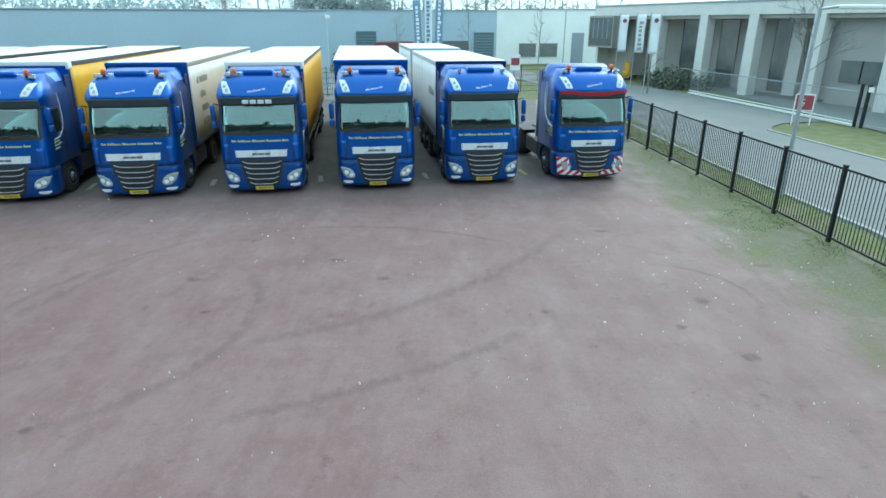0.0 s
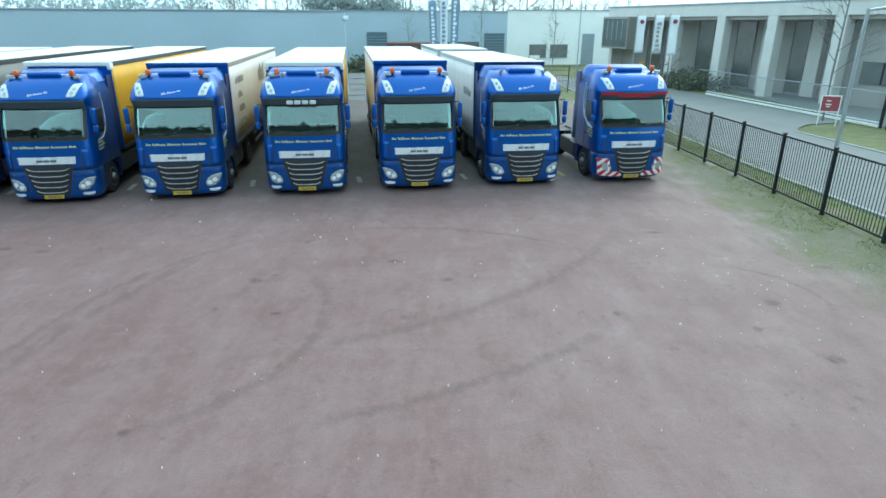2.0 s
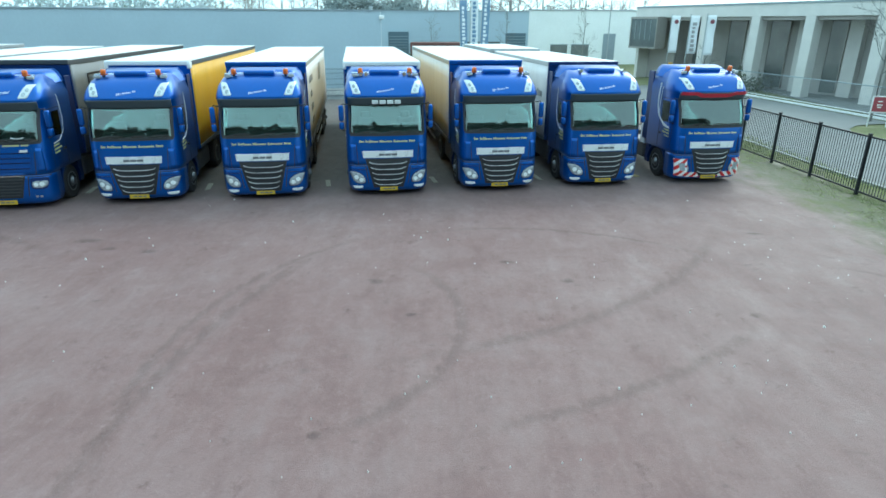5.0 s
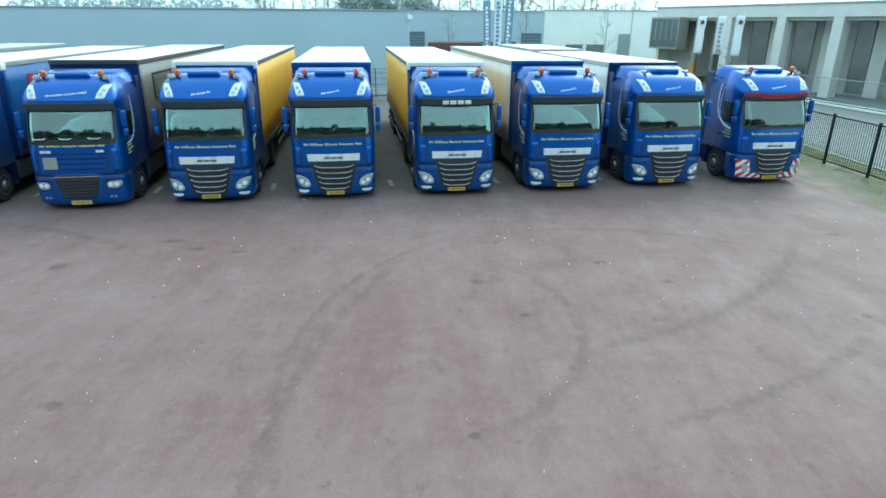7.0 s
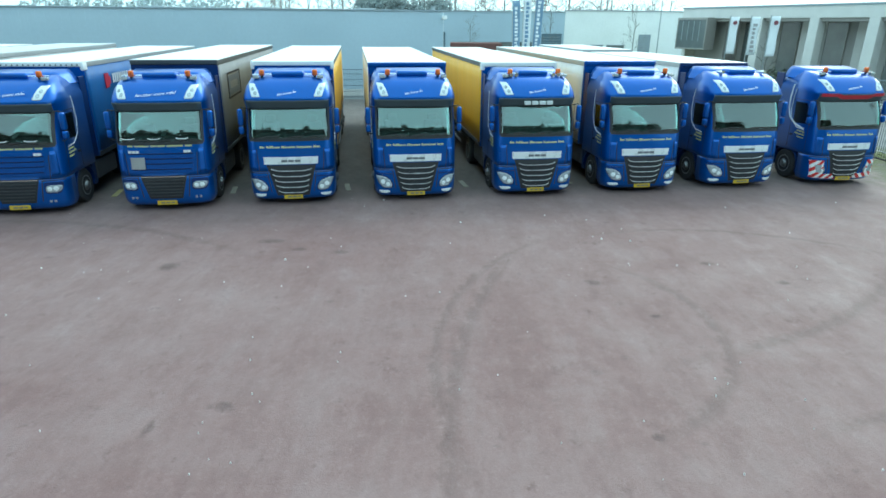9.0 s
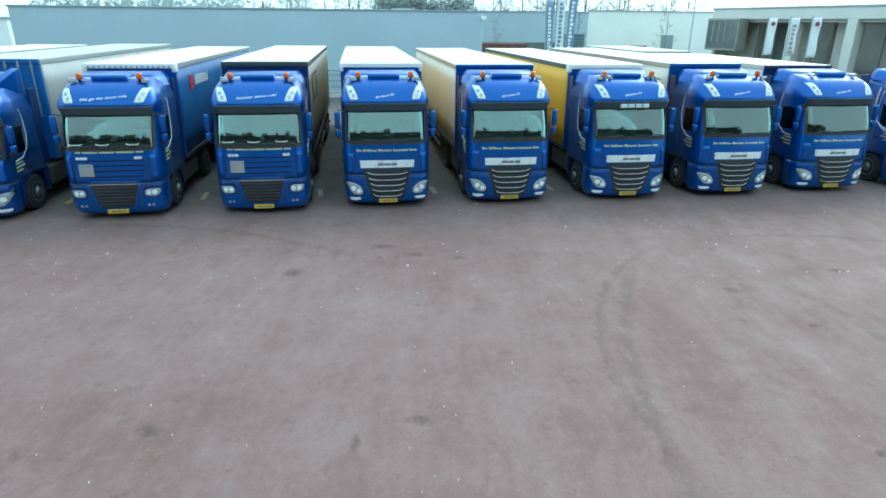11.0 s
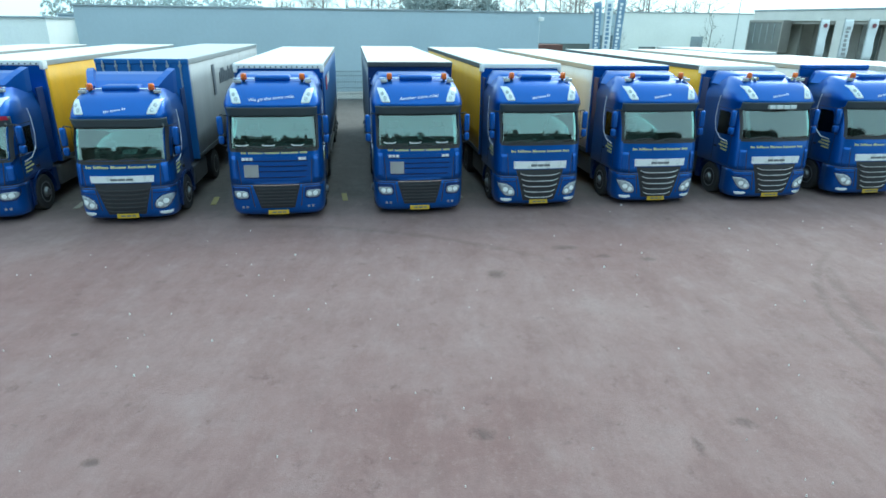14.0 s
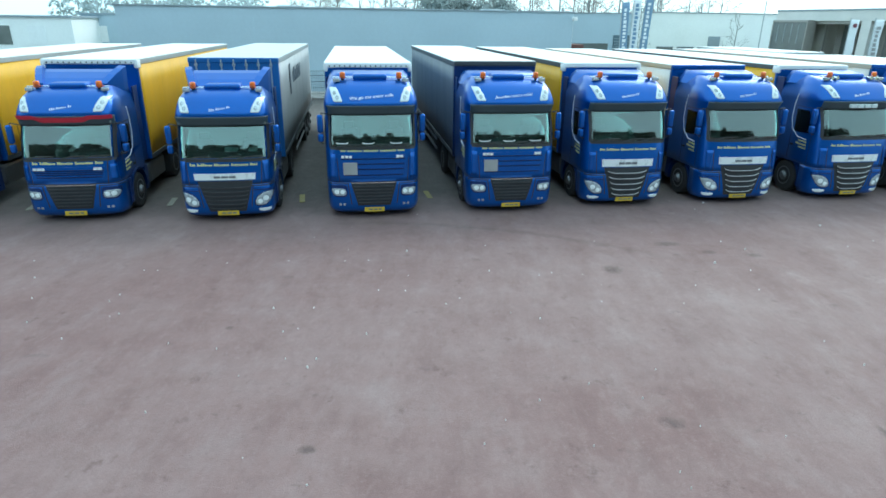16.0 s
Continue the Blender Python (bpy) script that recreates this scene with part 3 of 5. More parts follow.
def mirrors(parent, S, side, zt):
    x = side * 1.365
    shared(("mirror_arm", side, zt), "mirror_arm", lambda: tube([(side * 1.16, 0.42, zt + 0.05), (side * 1.32, 0.42, zt + 0.08), (x, 0.42, zt), (x, 0.42, zt - 0.70), (side * 1.30, 0.44, zt - 0.74), (side * 1.20, 0.46, zt - 0.72)], 0.015), "black", parent)

    def cover():
        bm = box(-0.075, 0.075, -0.08, 0.07, -0.24, 0.24, 0.05)
        return bm
    a = shared("mirror_cover", "mirror", cover, "blue", parent, smooth=True, at=pose(x, 0.42, zt - 0.20, 0, 0, -side * 12))
    shared("mirror_glass", "mirror_glass", lambda: box(-0.06, 0.06, 0.068, 0.078, -0.2, 0.2), "chrome", a)
    b2 = shared("mirror_cover_small", "mirror", lambda: box(-0.072, 0.072, -0.08, 0.07, -0.11, 0.11, 0.045), "blue", parent, smooth=True, at=pose(x, 0.42, zt - 0.57, 0, 0, -side * 12))
    shared("mirror_glass_small", "mirror_glass", lambda: box(-0.055, 0.055, 0.068, 0.078, -0.09, 0.09), "chrome", b2)


def beacon(parent, x, y, z):
    b = shared("beacon_dome", "beacon", lambda: spin([(0, 0.078), (0.13, 0.074), (0.155, 0.066), (0.165, 0.03)], 16), "orange", parent, "orange warning beacon", True, pose(x, y, z, 0, -90, 0))
    shared("beacon_foot", "beacon_foot", lambda: spin([(-0.07, 0.03), (-0.01, 0.045), (0.0, 0.075)], 12), "black", b)


def horns(parent, x, y, z):
    bm = bmesh.new()
    for dx in (-0.08, 0.08):
        for p, r in (((x + dx, y, z), 0.035),):
            add_tube(bm, [(x + dx, y - 0.10, z), (x + dx, y - 0.02, z), (x + dx, y + 0.22, z)], 0.058, 10, 0.02)
    part("air_horn", bm, "chrome", parent, "chrome air horn pair")


def roof_lights(parent, S, z0, z1, key):
    """The two lamp covers on the brow, slanting inwards below."""
    for side in (-1, 1):
        def make():
            h = z1 - z0
            return S.leaf([(z0, 0.77, 0.95), (z0 + 0.06 * h, 0.755, 0.985), (z0 + 0.5 * h, 0.81, 1.04), (z0 + 0.92 * h, 0.89, 1.085), (z1, 0.92, 1.08)], side)
        sk = shared((key, "skylight", side), "brow_lamp", make, "skylight", parent, "white brow lamp cover", True)

        def eyes():
            bm = bmesh.new()
            S.disc(side * 0.885, z0 + 0.30 * (z1 - z0), 0.055, 0.018, bm, 0.9)
            S.disc(side * 0.955, z0 + 0.62 * (z1 - z0), 0.050, 0.018, bm, 0.9)
            return bm
        shared((key, "skylight_eye", side), "lamp_lens", eyes, "lamp", sk)


def smile(S, z, w, thick, out, lift, deep=None):
    """One grille bar; its ends turn up by lift."""
    bm = bmesh.new()
    n = 14
    g = []
    for k in range(n + 1):
        x = -w + 2 * w * k / n
        zz = z + lift * abs(x / w) ** 5
        y = S.y(x, z)
        yb = y + 0.02 if deep is None else y - out + deep
        g.append([bm.verts.new(p) for p in ((x, y - out, zz - thick / 2), (x, y - out - 0.012, zz + thick / 2), (x, yb, zz + thick / 2), (x, yb, zz - thick / 2))])
    for a, c in zip(g, g[1:]):
        for k in range(4):
            bm.faces.new((a[k], a[(k + 1) % 4], c[(k + 1) % 4], c[k]))
    bm.faces.new(g[0]); bm.faces.new(g[-1][::-1])
    return bm


def side_decals(parent, S, side, key, zb):
    x = side * (lerp_table(S.half, zb) + 0.006)

    def glass():
        bm = bmesh.new()
        ps = [(0.62, zb + 0.05), (1.30, zb + 0.02), (1.34, zb + 0.72), (0.80, zb + 0.72), (0.58, zb + 0.30)]
        f = bm.faces.new([bm.verts.new((x, y, z)) for y, z in ps])
        r = bmesh.ops.extrude_face_region(bm, geom=[f])
        for v in r["geom"]:
            if isinstance(v, bmesh.types.BMVert):
                v.co.x += side * 0.006
        return bm
    shared((key, "sideglass", side), "side_window", glass, "doorglass", parent)

    def stripe():
        bm = bmesh.new()
        path = [(1.42, zb + 1.15), (1.50, zb + 0.85), (1.52, zb + 0.45), (1.40, zb + 0.10), (1.10, zb - 0.12), (0.70, zb - 0.16)]
        for (ya, za), (yb, zc) in zip(path, path[1:]):
            xa = side * (lerp_table(S.half, za) + 0.004)
            xb = side * (lerp_table(S.half, zc) + 0.004)
            add_tube(bm, [(xa, ya, za), (xb, yb, zc)], 0.016, 6)
        return bm
    shared((key, "swoosh", side), "pinstripe", stripe, "silver", parent, "curved silver pinstripe")

    def lines():
        bm = bmesh.new()
        rnd = random.Random(5)
        for i, n in enumerate((8, 10, 7)):
            y = 0.66
            for _ in range(n):
                h = rnd.choice((0.045, 0.06, 0.045))
                z = zb - 0.30 - i * 0.10 + y * 0.06
                add_box(bm, x - 0.003, x + 0.003, y, y + 0.035, z, z + h)
                y += 0.048
        return bm
    shared((key, "sidetext", side), "lettering", lines, "yellow_ink", parent, "small yellow lettering")

    def seams():
        bm = bmesh.new()
        for y0, y1, z0, z1 in ((0.50, 0.515, 1.10, zb + 0.85), (1.40, 1.415, 1.10, zb + 0.80), (0.5, 1.41, zb + 0.80, zb + 0.815)):
            add_box(bm, x - 0.002, x + 0.003, y0, y1, z0, z1)
        add_box(bm, x - 0.004, x + 0.03, 1.22, 1.36, zb - 0.42, zb - 0.36)
        return bm
    shared((key, "doorseam", side), "door_seam", seams, "black", parent)


def lettering_text(text, parent, S, z, size):
    cu = bpy.data.curves.new("slogan", "FONT")
    cu.body, cu.size, cu.align_x, cu.extrude, cu.shear = text, size, "CENTER", 0.002, 0.25
    cu.materials.append(M["white_ink"])
    ob = new("slogan", cu)
    ob.parent = parent
    y0, y1 = S.y(0, z), S.y(0, z + 0.2)
    tilt = math.degrees(math.atan2(0.2, y1 - y0))
    ob.matrix_basis = pose(0.02, S.y(0.35, z) - 0.045, z, tilt, 0, 0) @ pose(0, 0, 0, 0, 0, 6)
    ob["label"] = "white slogan lettering on the brow"


def truck(kind, m, label, visor="visor", beacons=(-0.73, 0.78), light_bar=False, hazard=False, slogan=None, horn=False, plates="plate", papers=()):
    """kind: new_tall, old_tall, new_low, old_low."""
    S = TALL if kind.endswith("tall") else LOWER
    new_face = kind.startswith("new")
    dz = 0.0 if S is TALL else -0.26
    ws0, ws1 = (1.94, 2.77) if S is TALL else (1.67, 2.50)
    t = thing("truck_tractor", label, "truck", m, "trucks parked in a row")
    levels = [1.02, 1.15, 1.4, 1.7, ws0] + [ws0 + (ws1 - ws0) * k / 7 for k in range(1, 8)] + [ws1 + 0.10, ws1 + 0.19, ws1 + 0.23, 3.10 + dz, 3.22 + dz, 3.35 + dz, 3.44 + dz, 3.50 + dz, 3.56 + dz, 3.60 + dz, 3.63 + dz, 3.66 + dz, 3.70 + dz]
    hole = lambda x, z: ws0 < z < ws1 and abs(x) < 1.09
    shared((kind, "cab"), "cab_body", lambda: S.loft(levels, S.rear, skip=hole), "blue", t, "glossy blue cab shell", True)
    shared((kind, "bumper"), "bumper", lambda: S.loft([0.16, 0.20, 0.26, 0.36, 0.50, 0.70, 0.90, 1.0], 0.74), "blue", t, "blue painted bumper", True)
    shared((kind, "gap"), "bumper_seam", lambda: S.loft([0.99, 1.03], 0.70), "black", t)
    # inside
    hw = 1.10
    shared((kind, "lining"), "cabin_lining", lambda: box(-hw, hw, 1.25, 1.35, 1.25, ws1 + 0.15), "cabin", t)
    shared((kind, "dash"), "dashboard", lambda: box(-hw, hw, 0.28, 0.80, ws0 - 0.35, ws0 + 0.16, 0.06), "dash", t)
    shared((kind, "ceiling"), "cabin_roof", lambda: box(-hw, hw, 0.42, 1.28, ws1 + 0.02, ws1 + 0.08), "cabin", t)
    for x in (-0.62, 0.62):
        st = shared((kind, "seat"), "seat", lambda: add_box(box(-0.26, 0.26, 0.0, 0.14, -0.2, 0.62, 0.06), -0.15, 0.15, 0.01, 0.11, 0.60, 0.80, 0.04), "dash", t, "dark cloth seat", at=pose(x, 1.0, ws0 - 0.25))
    shared((kind, "wheel"), "steering_wheel", lambda: tube([(0.20 * math.cos(a), 0.08 * math.sin(a), 0.20 * math.sin(a)) for a in (2 * math.pi * k / 20 for k in range(21))], 0.02, 6), "black", t, at=pose(0.60, 0.80, ws0 + 0.12))
    for px, py, w, ang in papers:
        part("papers", box(-w / 2, w / 2, -0.12, 0.12, 0, 0.012), "paper", t, "white papers on the dashboard", at=pose(px, py, ws0 + 0.19, 18, 0, ang))
    g = shared((kind, "glass"), "windscreen", lambda: S.patch(ws0 - 0.02, ws1 + 0.02, -1.13, 1.13, -1.11, 1.11, 0.008, 0.004, 20, 12), "glass", t, "tinted windscreen glass", True)
    g.visible_shadow = False

    def surround():
        bm = bmesh.new()
        S.patch(ws0 - 0.07, ws0 + 0.01, -1.13, 1.13, -1.13, 1.13, 0.014, 0.02, 16, 2, bm)
        for s in (-1, 1):
            a, c = sorted((s * 1.10, s * 1.16))
            S.patch(ws0 - 0.02, ws1 + 0.04, a, c, a, c, 0.014, 0.02, 2, 6, bm)
        return bm
    shared((kind, "surround"), "windscreen_surround", surround, "black", t)

    def wipers():
        bm = bmesh.new()
        for xa, xb in ((-0.95, -0.30), (-0.15, 0.45), (0.35, 1.0)):
            za, zb = ws0 + 0.01, ws0 + 0.07
            add_tube(bm, [(xa, S.y(xa, za) - 0.04, za), ((xa + xb) / 2, S.y((xa + xb) / 2, zb) - 0.04, (za + zb) / 2 + 0.03), (xb, S.y(xb, zb) - 0.035, zb)], 0.014, 6)
        return bm
    shared((kind, "wipers"), "wiper", wipers, "black", t)
    if kind == "old_tall":
        for x in (-0.80, -0.12, 0.62):
            y = S.y(x, ws0) - 0.05
            shared((kind, "pivot", x), "wiper_link", lambda: tube([(x - 0.16, y, ws0 + 0.13), (x - 0.10, y, ws0 + 0.10), (x + 0.10, y, ws0 + 0.10), (x + 0.16, y, ws0 + 0.13)], 0.013, 6), "silver", t, "bright wiper linkage")
    # sun visor over the glass
    zt = ws1 + 0.24
    def visor_mesh():
        return S.patch(ws1 - 0.01, zt - 0.01, -1.14, 1.14, -1.17, 1.17, 0.05, 0.03, 18, 4)
    shared((kind, "visor"), "sun_visor", visor_mesh, "visor", t, "smoked dark sun visor", True)
    if visor == "red":
        bm = bmesh.new()
        row = []
        for k in range(31):
            x = -1.15 + 2.3 * k / 30
            drop = min(1.0, max(0.0, (0.66 - abs(x)) / 0.16))
            za, zb = zt - 0.09 - 0.08 * drop, zt + 0.01 - 0.05 * drop
            row.append((bm.verts.new((x, S.y(x, za) - 0.075, za)), bm.verts.new((x, S.y(x, zb) - 0.068, zb))))
        for p, q in zip(row, row[1:]):
            bm.faces.new((p[0], q[0], q[1], p[1]))
        r = bmesh.ops.extrude_face_region(bm, geom=bm.faces[:])
        for v in r["geom"]:
            if isinstance(v, bmesh.types.BMVert):
                v.co.y += 0.02
        part("visor_band", bm, "red", t, "red band across the sun visor")
    if light_bar:
        for x in (-0.34, -0.115, 0.115, 0.34):
            part("spot_lamp", box(x - 0.095, x + 0.095, S.y(x, zt - 0.1) - 0.15, S.y(x, zt - 0.1) - 0.03, zt - 0.20, zt - 0.08, 0.02), "skylight", t, "white rectangular spot lamp")
    roof_lights(t, S, 3.09 + dz, 3.44 + dz, kind)
    # pad and deflector on the roof
    shared((kind, "pad"), "roof_pad", lambda: box(-0.46, 0.46, 0.92, 1.45, 3.58 + dz, 3.75 + dz, 0.06), "blue", t, "rounded blue roof hatch", True)
    if S is TALL:
        def fairing():
            bm = bmesh.new()
            prof = [(1.35, 3.66, 0.95), (1.7, 3.72, 1.04), (2.05, 3.76, 1.10), (2.25, 3.77, 1.12)]
            rings = []
            for y, z, w in prof:
                rings.append([bm.verts.new(p) for p in ((-w - 0.1, y, 3.40), (-w, y, z - 0.12), (-w + 0.12, y, z), (w - 0.12, y, z), (w, y, z - 0.12), (w + 0.1, y, 3.40))])
            for a, c in zip(rings, rings[1:]):
                for k in range(5):
                    bm.faces.new((a[k], a[k + 1], c[k + 1], c[k]))
            bm.faces.new(rings[0]); bm.faces.new(rings[-1])
            return bm
        shared((kind, "fairing"), "roof_fairing", fairing, "blue", t, "", True)
        side_y = 2.25
    else:
        def spoiler():
            bm = bmesh.new()
            rings = []
            for y, z, w in ((1.20, 3.46, 0.86), (1.55, 3.66, 0.98), (1.85, 3.80, 1.08), (2.05, 3.86, 1.12)):
                rings.append([bm.verts.new(p) for p in ((-w, y, 3.20), (-w - 0.02, y, z - 0.02), (-w + 0.16, y, z), (-w + 0.20, y, z - 0.10), (w - 0.20, y, z - 0.10), (w - 0.16, y, z), (w + 0.02, y, z - 0.02), (w, y, 3.20))])
            for a, c in zip(rings, rings[1:]):
                for k in range(7):
                    bm.faces.new((a[k], a[k + 1], c[k + 1], c[k]))
            bm.faces.new(rings[0]); bm.faces.new(rings[-1])
            return bm
        shared((kind, "spoiler"), "roof_spoiler", spoiler, "blue", t, "blue roof spoiler with raised sides")
        side_y = 2.15
    for s in (-1, 1):
        def flap(s=s):
            x = s * 1.235 if S is TALL else s * 1.19
            return box(min(x, x - s * 0.04), max(x, x - s * 0.04), side_y - 0.02, side_y + 0.38, 1.15, 3.55 + dz, 0.015)
        shared((kind, "flap", s), "side_deflector", flap, "navy", t)
        mirrors(t, S, s, 2.72 + dz)
        side_decals(t, S, s, kind, ws0)
        # arch, step and wheel
        def arch(s=s):
            bm = bmesh.new()
            pts = [(1.40 + 0.62 * math.cos(a), 0.50 + 0.60 * math.sin(a)) for a in (math.pi * k / 14 for k in range(15))]
            prev = None
            for y, z in pts:
                cur = [bm.verts.new((s * xx, y, z)) for xx in (0.86, 1.24)] + [bm.verts.new((s * xx, 1.40 + (y - 1.40) * 1.06, 0.5 + (z - 0.5) * 1.06)) for xx in (1.24, 0.86)]
                if prev:
                    for k in range(4):
                        bm.faces.new((prev[k], prev[(k + 1) % 4], cur[(k + 1) % 4], cur[k]))
                prev = cur
            return bm
        shared((kind, "arch", s), "wheel_arch", arch, "navy", t)
        wheel(t, s * 1.22, 1.40, s)
        wheel(t, s * 1.22, 5.15, s, dual=True)
        shared((kind, "guard", s), "rear_mudguard", lambda s=s: box(min(s * .8, s * 1.2), max(s * .8, s * 1.2), 2.02, 2.30, 0.35, 1.05, 0.02), "navy", t)
        shared((kind, "step", s), "cab_step", lambda s=s: box(min(s * .9, s * 1.22), max(s * .9, s * 1.22), 0.70, 0.82, 0.30, 1.0, 0.02), "navy", t)
        shared((kind, "tank", s), "fuel_tank", lambda s=s: box(min(s * .55, s * 1.20), max(s * .55, s * 1.20), 2.45, 4.05, 0.42, 1.02, 0.08), "tank", t, "dull metal fuel tank")
        if new_face:
            hl = shared((kind, "hl", s), "headlight", lambda s=s: S.leaf([(0.43, 0.78, 0.90), (0.46, 0.73, 1.00), (0.55, 0.72, 1.09), (0.66, 0.78, 1.15), (0.75, 0.90, 1.185), (0.79, 1.04, 1.19)], s, 0.016), "lamp", t, "clear headlight", True)
            shared((kind, "hlens", s), "headlight_lens", lambda s=s: S.disc(s * 0.99, 0.62, 0.07, 0.022, S.disc(s * 0.84, 0.54, 0.065, 0.022, bmesh.new())), "lens", hl)
            shared((kind, "hlf", s), "headlight_frame", lambda s=s: S.leaf([(0.405, 0.76, 0.92), (0.44, 0.70, 1.02), (0.55, 0.69, 1.11), (0.67, 0.75, 1.17), (0.77, 0.87, 1.20), (0.82, 1.02, 1.205)], s, 0.008), "navy", t)
            shared((kind, "fog", s), "fog_lamp", lambda s=s: S.leaf([(0.255, 0.90, 1.04), (0.28, 0.80, 1.09), (0.325, 0.78, 1.11), (0.345, 0.84, 1.09)], s, 0.016), "lens", t, "pale fog lamp", True)
            shared((kind, "hline", s), "bumper_crease", lambda s=s: S.leaf([(0.845, 0.70, 1.18), (0.865, 0.70, 1.19)], s, 0.014, 0.02, 7, 1), "navy", t)
            shared((kind, "cornr", s), "corner_deflector", lambda s=s: S.patch(1.06, 1.62, *sorted((s * 1.00, s * 1.13)), *sorted((s * 0.96, s * 1.13)), 0.022, 0.02, 5, 6), "blue", t, "", True)
        else:
            hl = shared((kind, "hl", s), "headlight", lambda s=s: S.leaf([(0.64, 0.84, 1.00), (0.66, 0.77, 1.07), (0.71, 0.75, 1.12), (0.78, 0.76, 1.14), (0.82, 0.79, 1.13), (0.84, 0.86, 1.06)], s, 0.016), "lamp", t, "clear headlight", True)
            shared((kind, "hlens", s), "headlight_lens", lambda s=s: S.disc(s * 1.00, 0.745, 0.065, 0.022, S.disc(s * 0.85, 0.74, 0.060, 0.022, bmesh.new())), "lens", hl)
            shared((kind, "hlf", s), "headlight_frame", lambda s=s: S.leaf([(0.60, 0.80, 1.04), (0.63, 0.73, 1.10), (0.72, 0.71, 1.14), (0.80, 0.72, 1.16), (0.90, 0.73, 1.16), (0.93, 0.80, 1.12)], s, 0.008), "navy", t)
            shared((kind, "fog", s), "fog_lamp", lambda s=s: S.patch(0.36, 0.42, *sorted((s * 0.78, s * 0.84)), *sorted((s * 0.78, s * 0.84)), 0.016, 0.03, 2, 1, S.patch(0.36, 0.42, *sorted((s * 0.89, s * 0.95)), *sorted((s * 0.89, s * 0.95)), 0.016, 0.03, 2, 1)), "lamp", t)
            shared((kind, "cornr", s), "corner_deflector", lambda s=s: S.patch(1.10, 1.76 + dz, *sorted((s * 0.98, s * 1.15)), *sorted((s * 1.0, s * 1.13)), 0.03, 0.02, 5, 6), "blue", t, "", True)
    if new_face:
        gz = 1.19 + (dz * 0.3)
        shared((kind, "grille"), "grille", lambda: S.patch(0.28, gz, -0.46, 0.46, -0.70, 0.70, 0.010, 0.05, 10, 5), "black", t, "black radiator grille")
        if S is TALL:
            for q in range(5):
                zq, wq_ = 0.37 + 0.162 * q, 0.43 + 0.040 * q
                shared((kind, "slat", q), "grille_slat", lambda: smile(S, zq - 0.030, wq_, 0.05, 0.040, 0.06), "black", t)
                shared((kind, "slat_trim", q), "slat_trim", lambda: smile(S, zq + 0.006, wq_ - 0.01, 0.022, 0.050, 0.07, 0.018), "silver", t, "bright slat edge")
        else:
            for q in range(6):
                shared((kind, "slat", q), "grille_slat", lambda: smile(S, 0.36 + 0.112 * q, 0.46 + 0.03 * q, 0.035, 0.035, 0.03), "frame", t)
        bt = gz + 0.03
        bz = 0.205 if S is TALL else 0.165
        bd = shared((kind, "badge"), "badge_panel", lambda: S.patch(bt, bt + bz, -0.76, 0.76, -0.78, 0.78, 0.030, 0.03, 12, 3), "silver", t, "silver badge panel")

        def logo():
            bm = bmesh.new()
            for x in (-0.19, 0.0, 0.19):
                S.patch(bt + bz * 0.30, bt + bz * 0.62, x - 0.085, x + 0.085, x - 0.085, x + 0.085, 0.038, 0.0, 2, 1, bm)
            return bm
        shared((kind, "logo"), "logo_shape", logo, "badge_ink", bd, "grey badge shapes")
        tz = 1.68 if S is TALL else 1.50
    else:
        top = 1.74 if S is TALL else 1.46
        shared((kind, "ugrille"), "upper_grille", lambda: S.patch(1.14, top, -0.80, 0.80, -0.92, 0.92, 0.012, 0.04, 10, 4), "blue", t, "blue slatted upper grille")
        shared((kind, "ug_slats"), "grille_slat", lambda: smile(S, 1.20, 0.78, 0.030, 0.022, 0), "navy", t)
        for q in range(1, 4):
            shared((kind, "ug_slat", q), "grille_slat", lambda: smile(S, 1.22 + (top - 1.30) / 3.2 * q, 0.79 + 0.02 * q, 0.030, 0.022, 0), "navy", t)
        shared((kind, "lgrille"), "grille", lambda: S.patch(0.36, 1.00, -0.44, 0.44, -0.62, 0.62, 0.012, 0.05, 10, 5), "black", t, "black lower grille")
        for q in range(6):
            shared((kind, "lg_slat", q), "grille_slat", lambda: smile(S, 0.44 + 0.09 * q, 0.42 + 0.025 * q, 0.035, 0.034, 0), "frame", t)
        shared((kind, "lg_trim"), "grille_trim", lambda: S.patch(0.985, 1.005, -0.58, 0.58, -0.60, 0.60, 0.03, 0.02, 8, 1), "chrome", t, "thin chrome strip")

        def logo():
            bm = bmesh.new()
            for x in (-0.80, -0.70, -0.60):
                S.patch(top - 0.08, top - 0.015, x - 0.040, x + 0.040, x - 0.040, x + 0.040, 0.046, 0.0, 1, 1, bm)
            for x in (0.66, 0.76):
                S.patch(top - 0.08, top - 0.015, x - 0.040, x + 0.045, x - 0.040, x + 0.045, 0.046, 0.0, 1, 1, bm)
            return bm
        shared((kind, "logo"), "logo_shape", logo, "silver", t, "silver badge shapes")
        if S is TALL:
            hp = shared((kind, "hatchp"), "placard", lambda: S.patch(1.22, 1.54, -0.80, -0.43, -0.80, -0.43, 0.055, 0.02, 3, 2), "alu", t, "grey folding placard")
        tz = 1.82 if S is TALL else 1.53
    shared((kind, "firm"), "lettering", lambda: S.bars((3, 8, 8, 9, 4), tz, 0.066, seed=4, width=0.036, gap=0.012), "yellow_ink", t, "yellow lettering across the front panel")
    if slogan:
        lettering_text(slogan, t, S, 3.19 + dz, 0.132)
    else:
        shared((kind, "web"), "lettering", lambda: S.bars((3, 5, 2), 3.17 + dz, 0.055, 0.16, seed=9, start=-0.26, width=0.022, gap=0.026), "white_ink", t, "slanted white script on the brow")
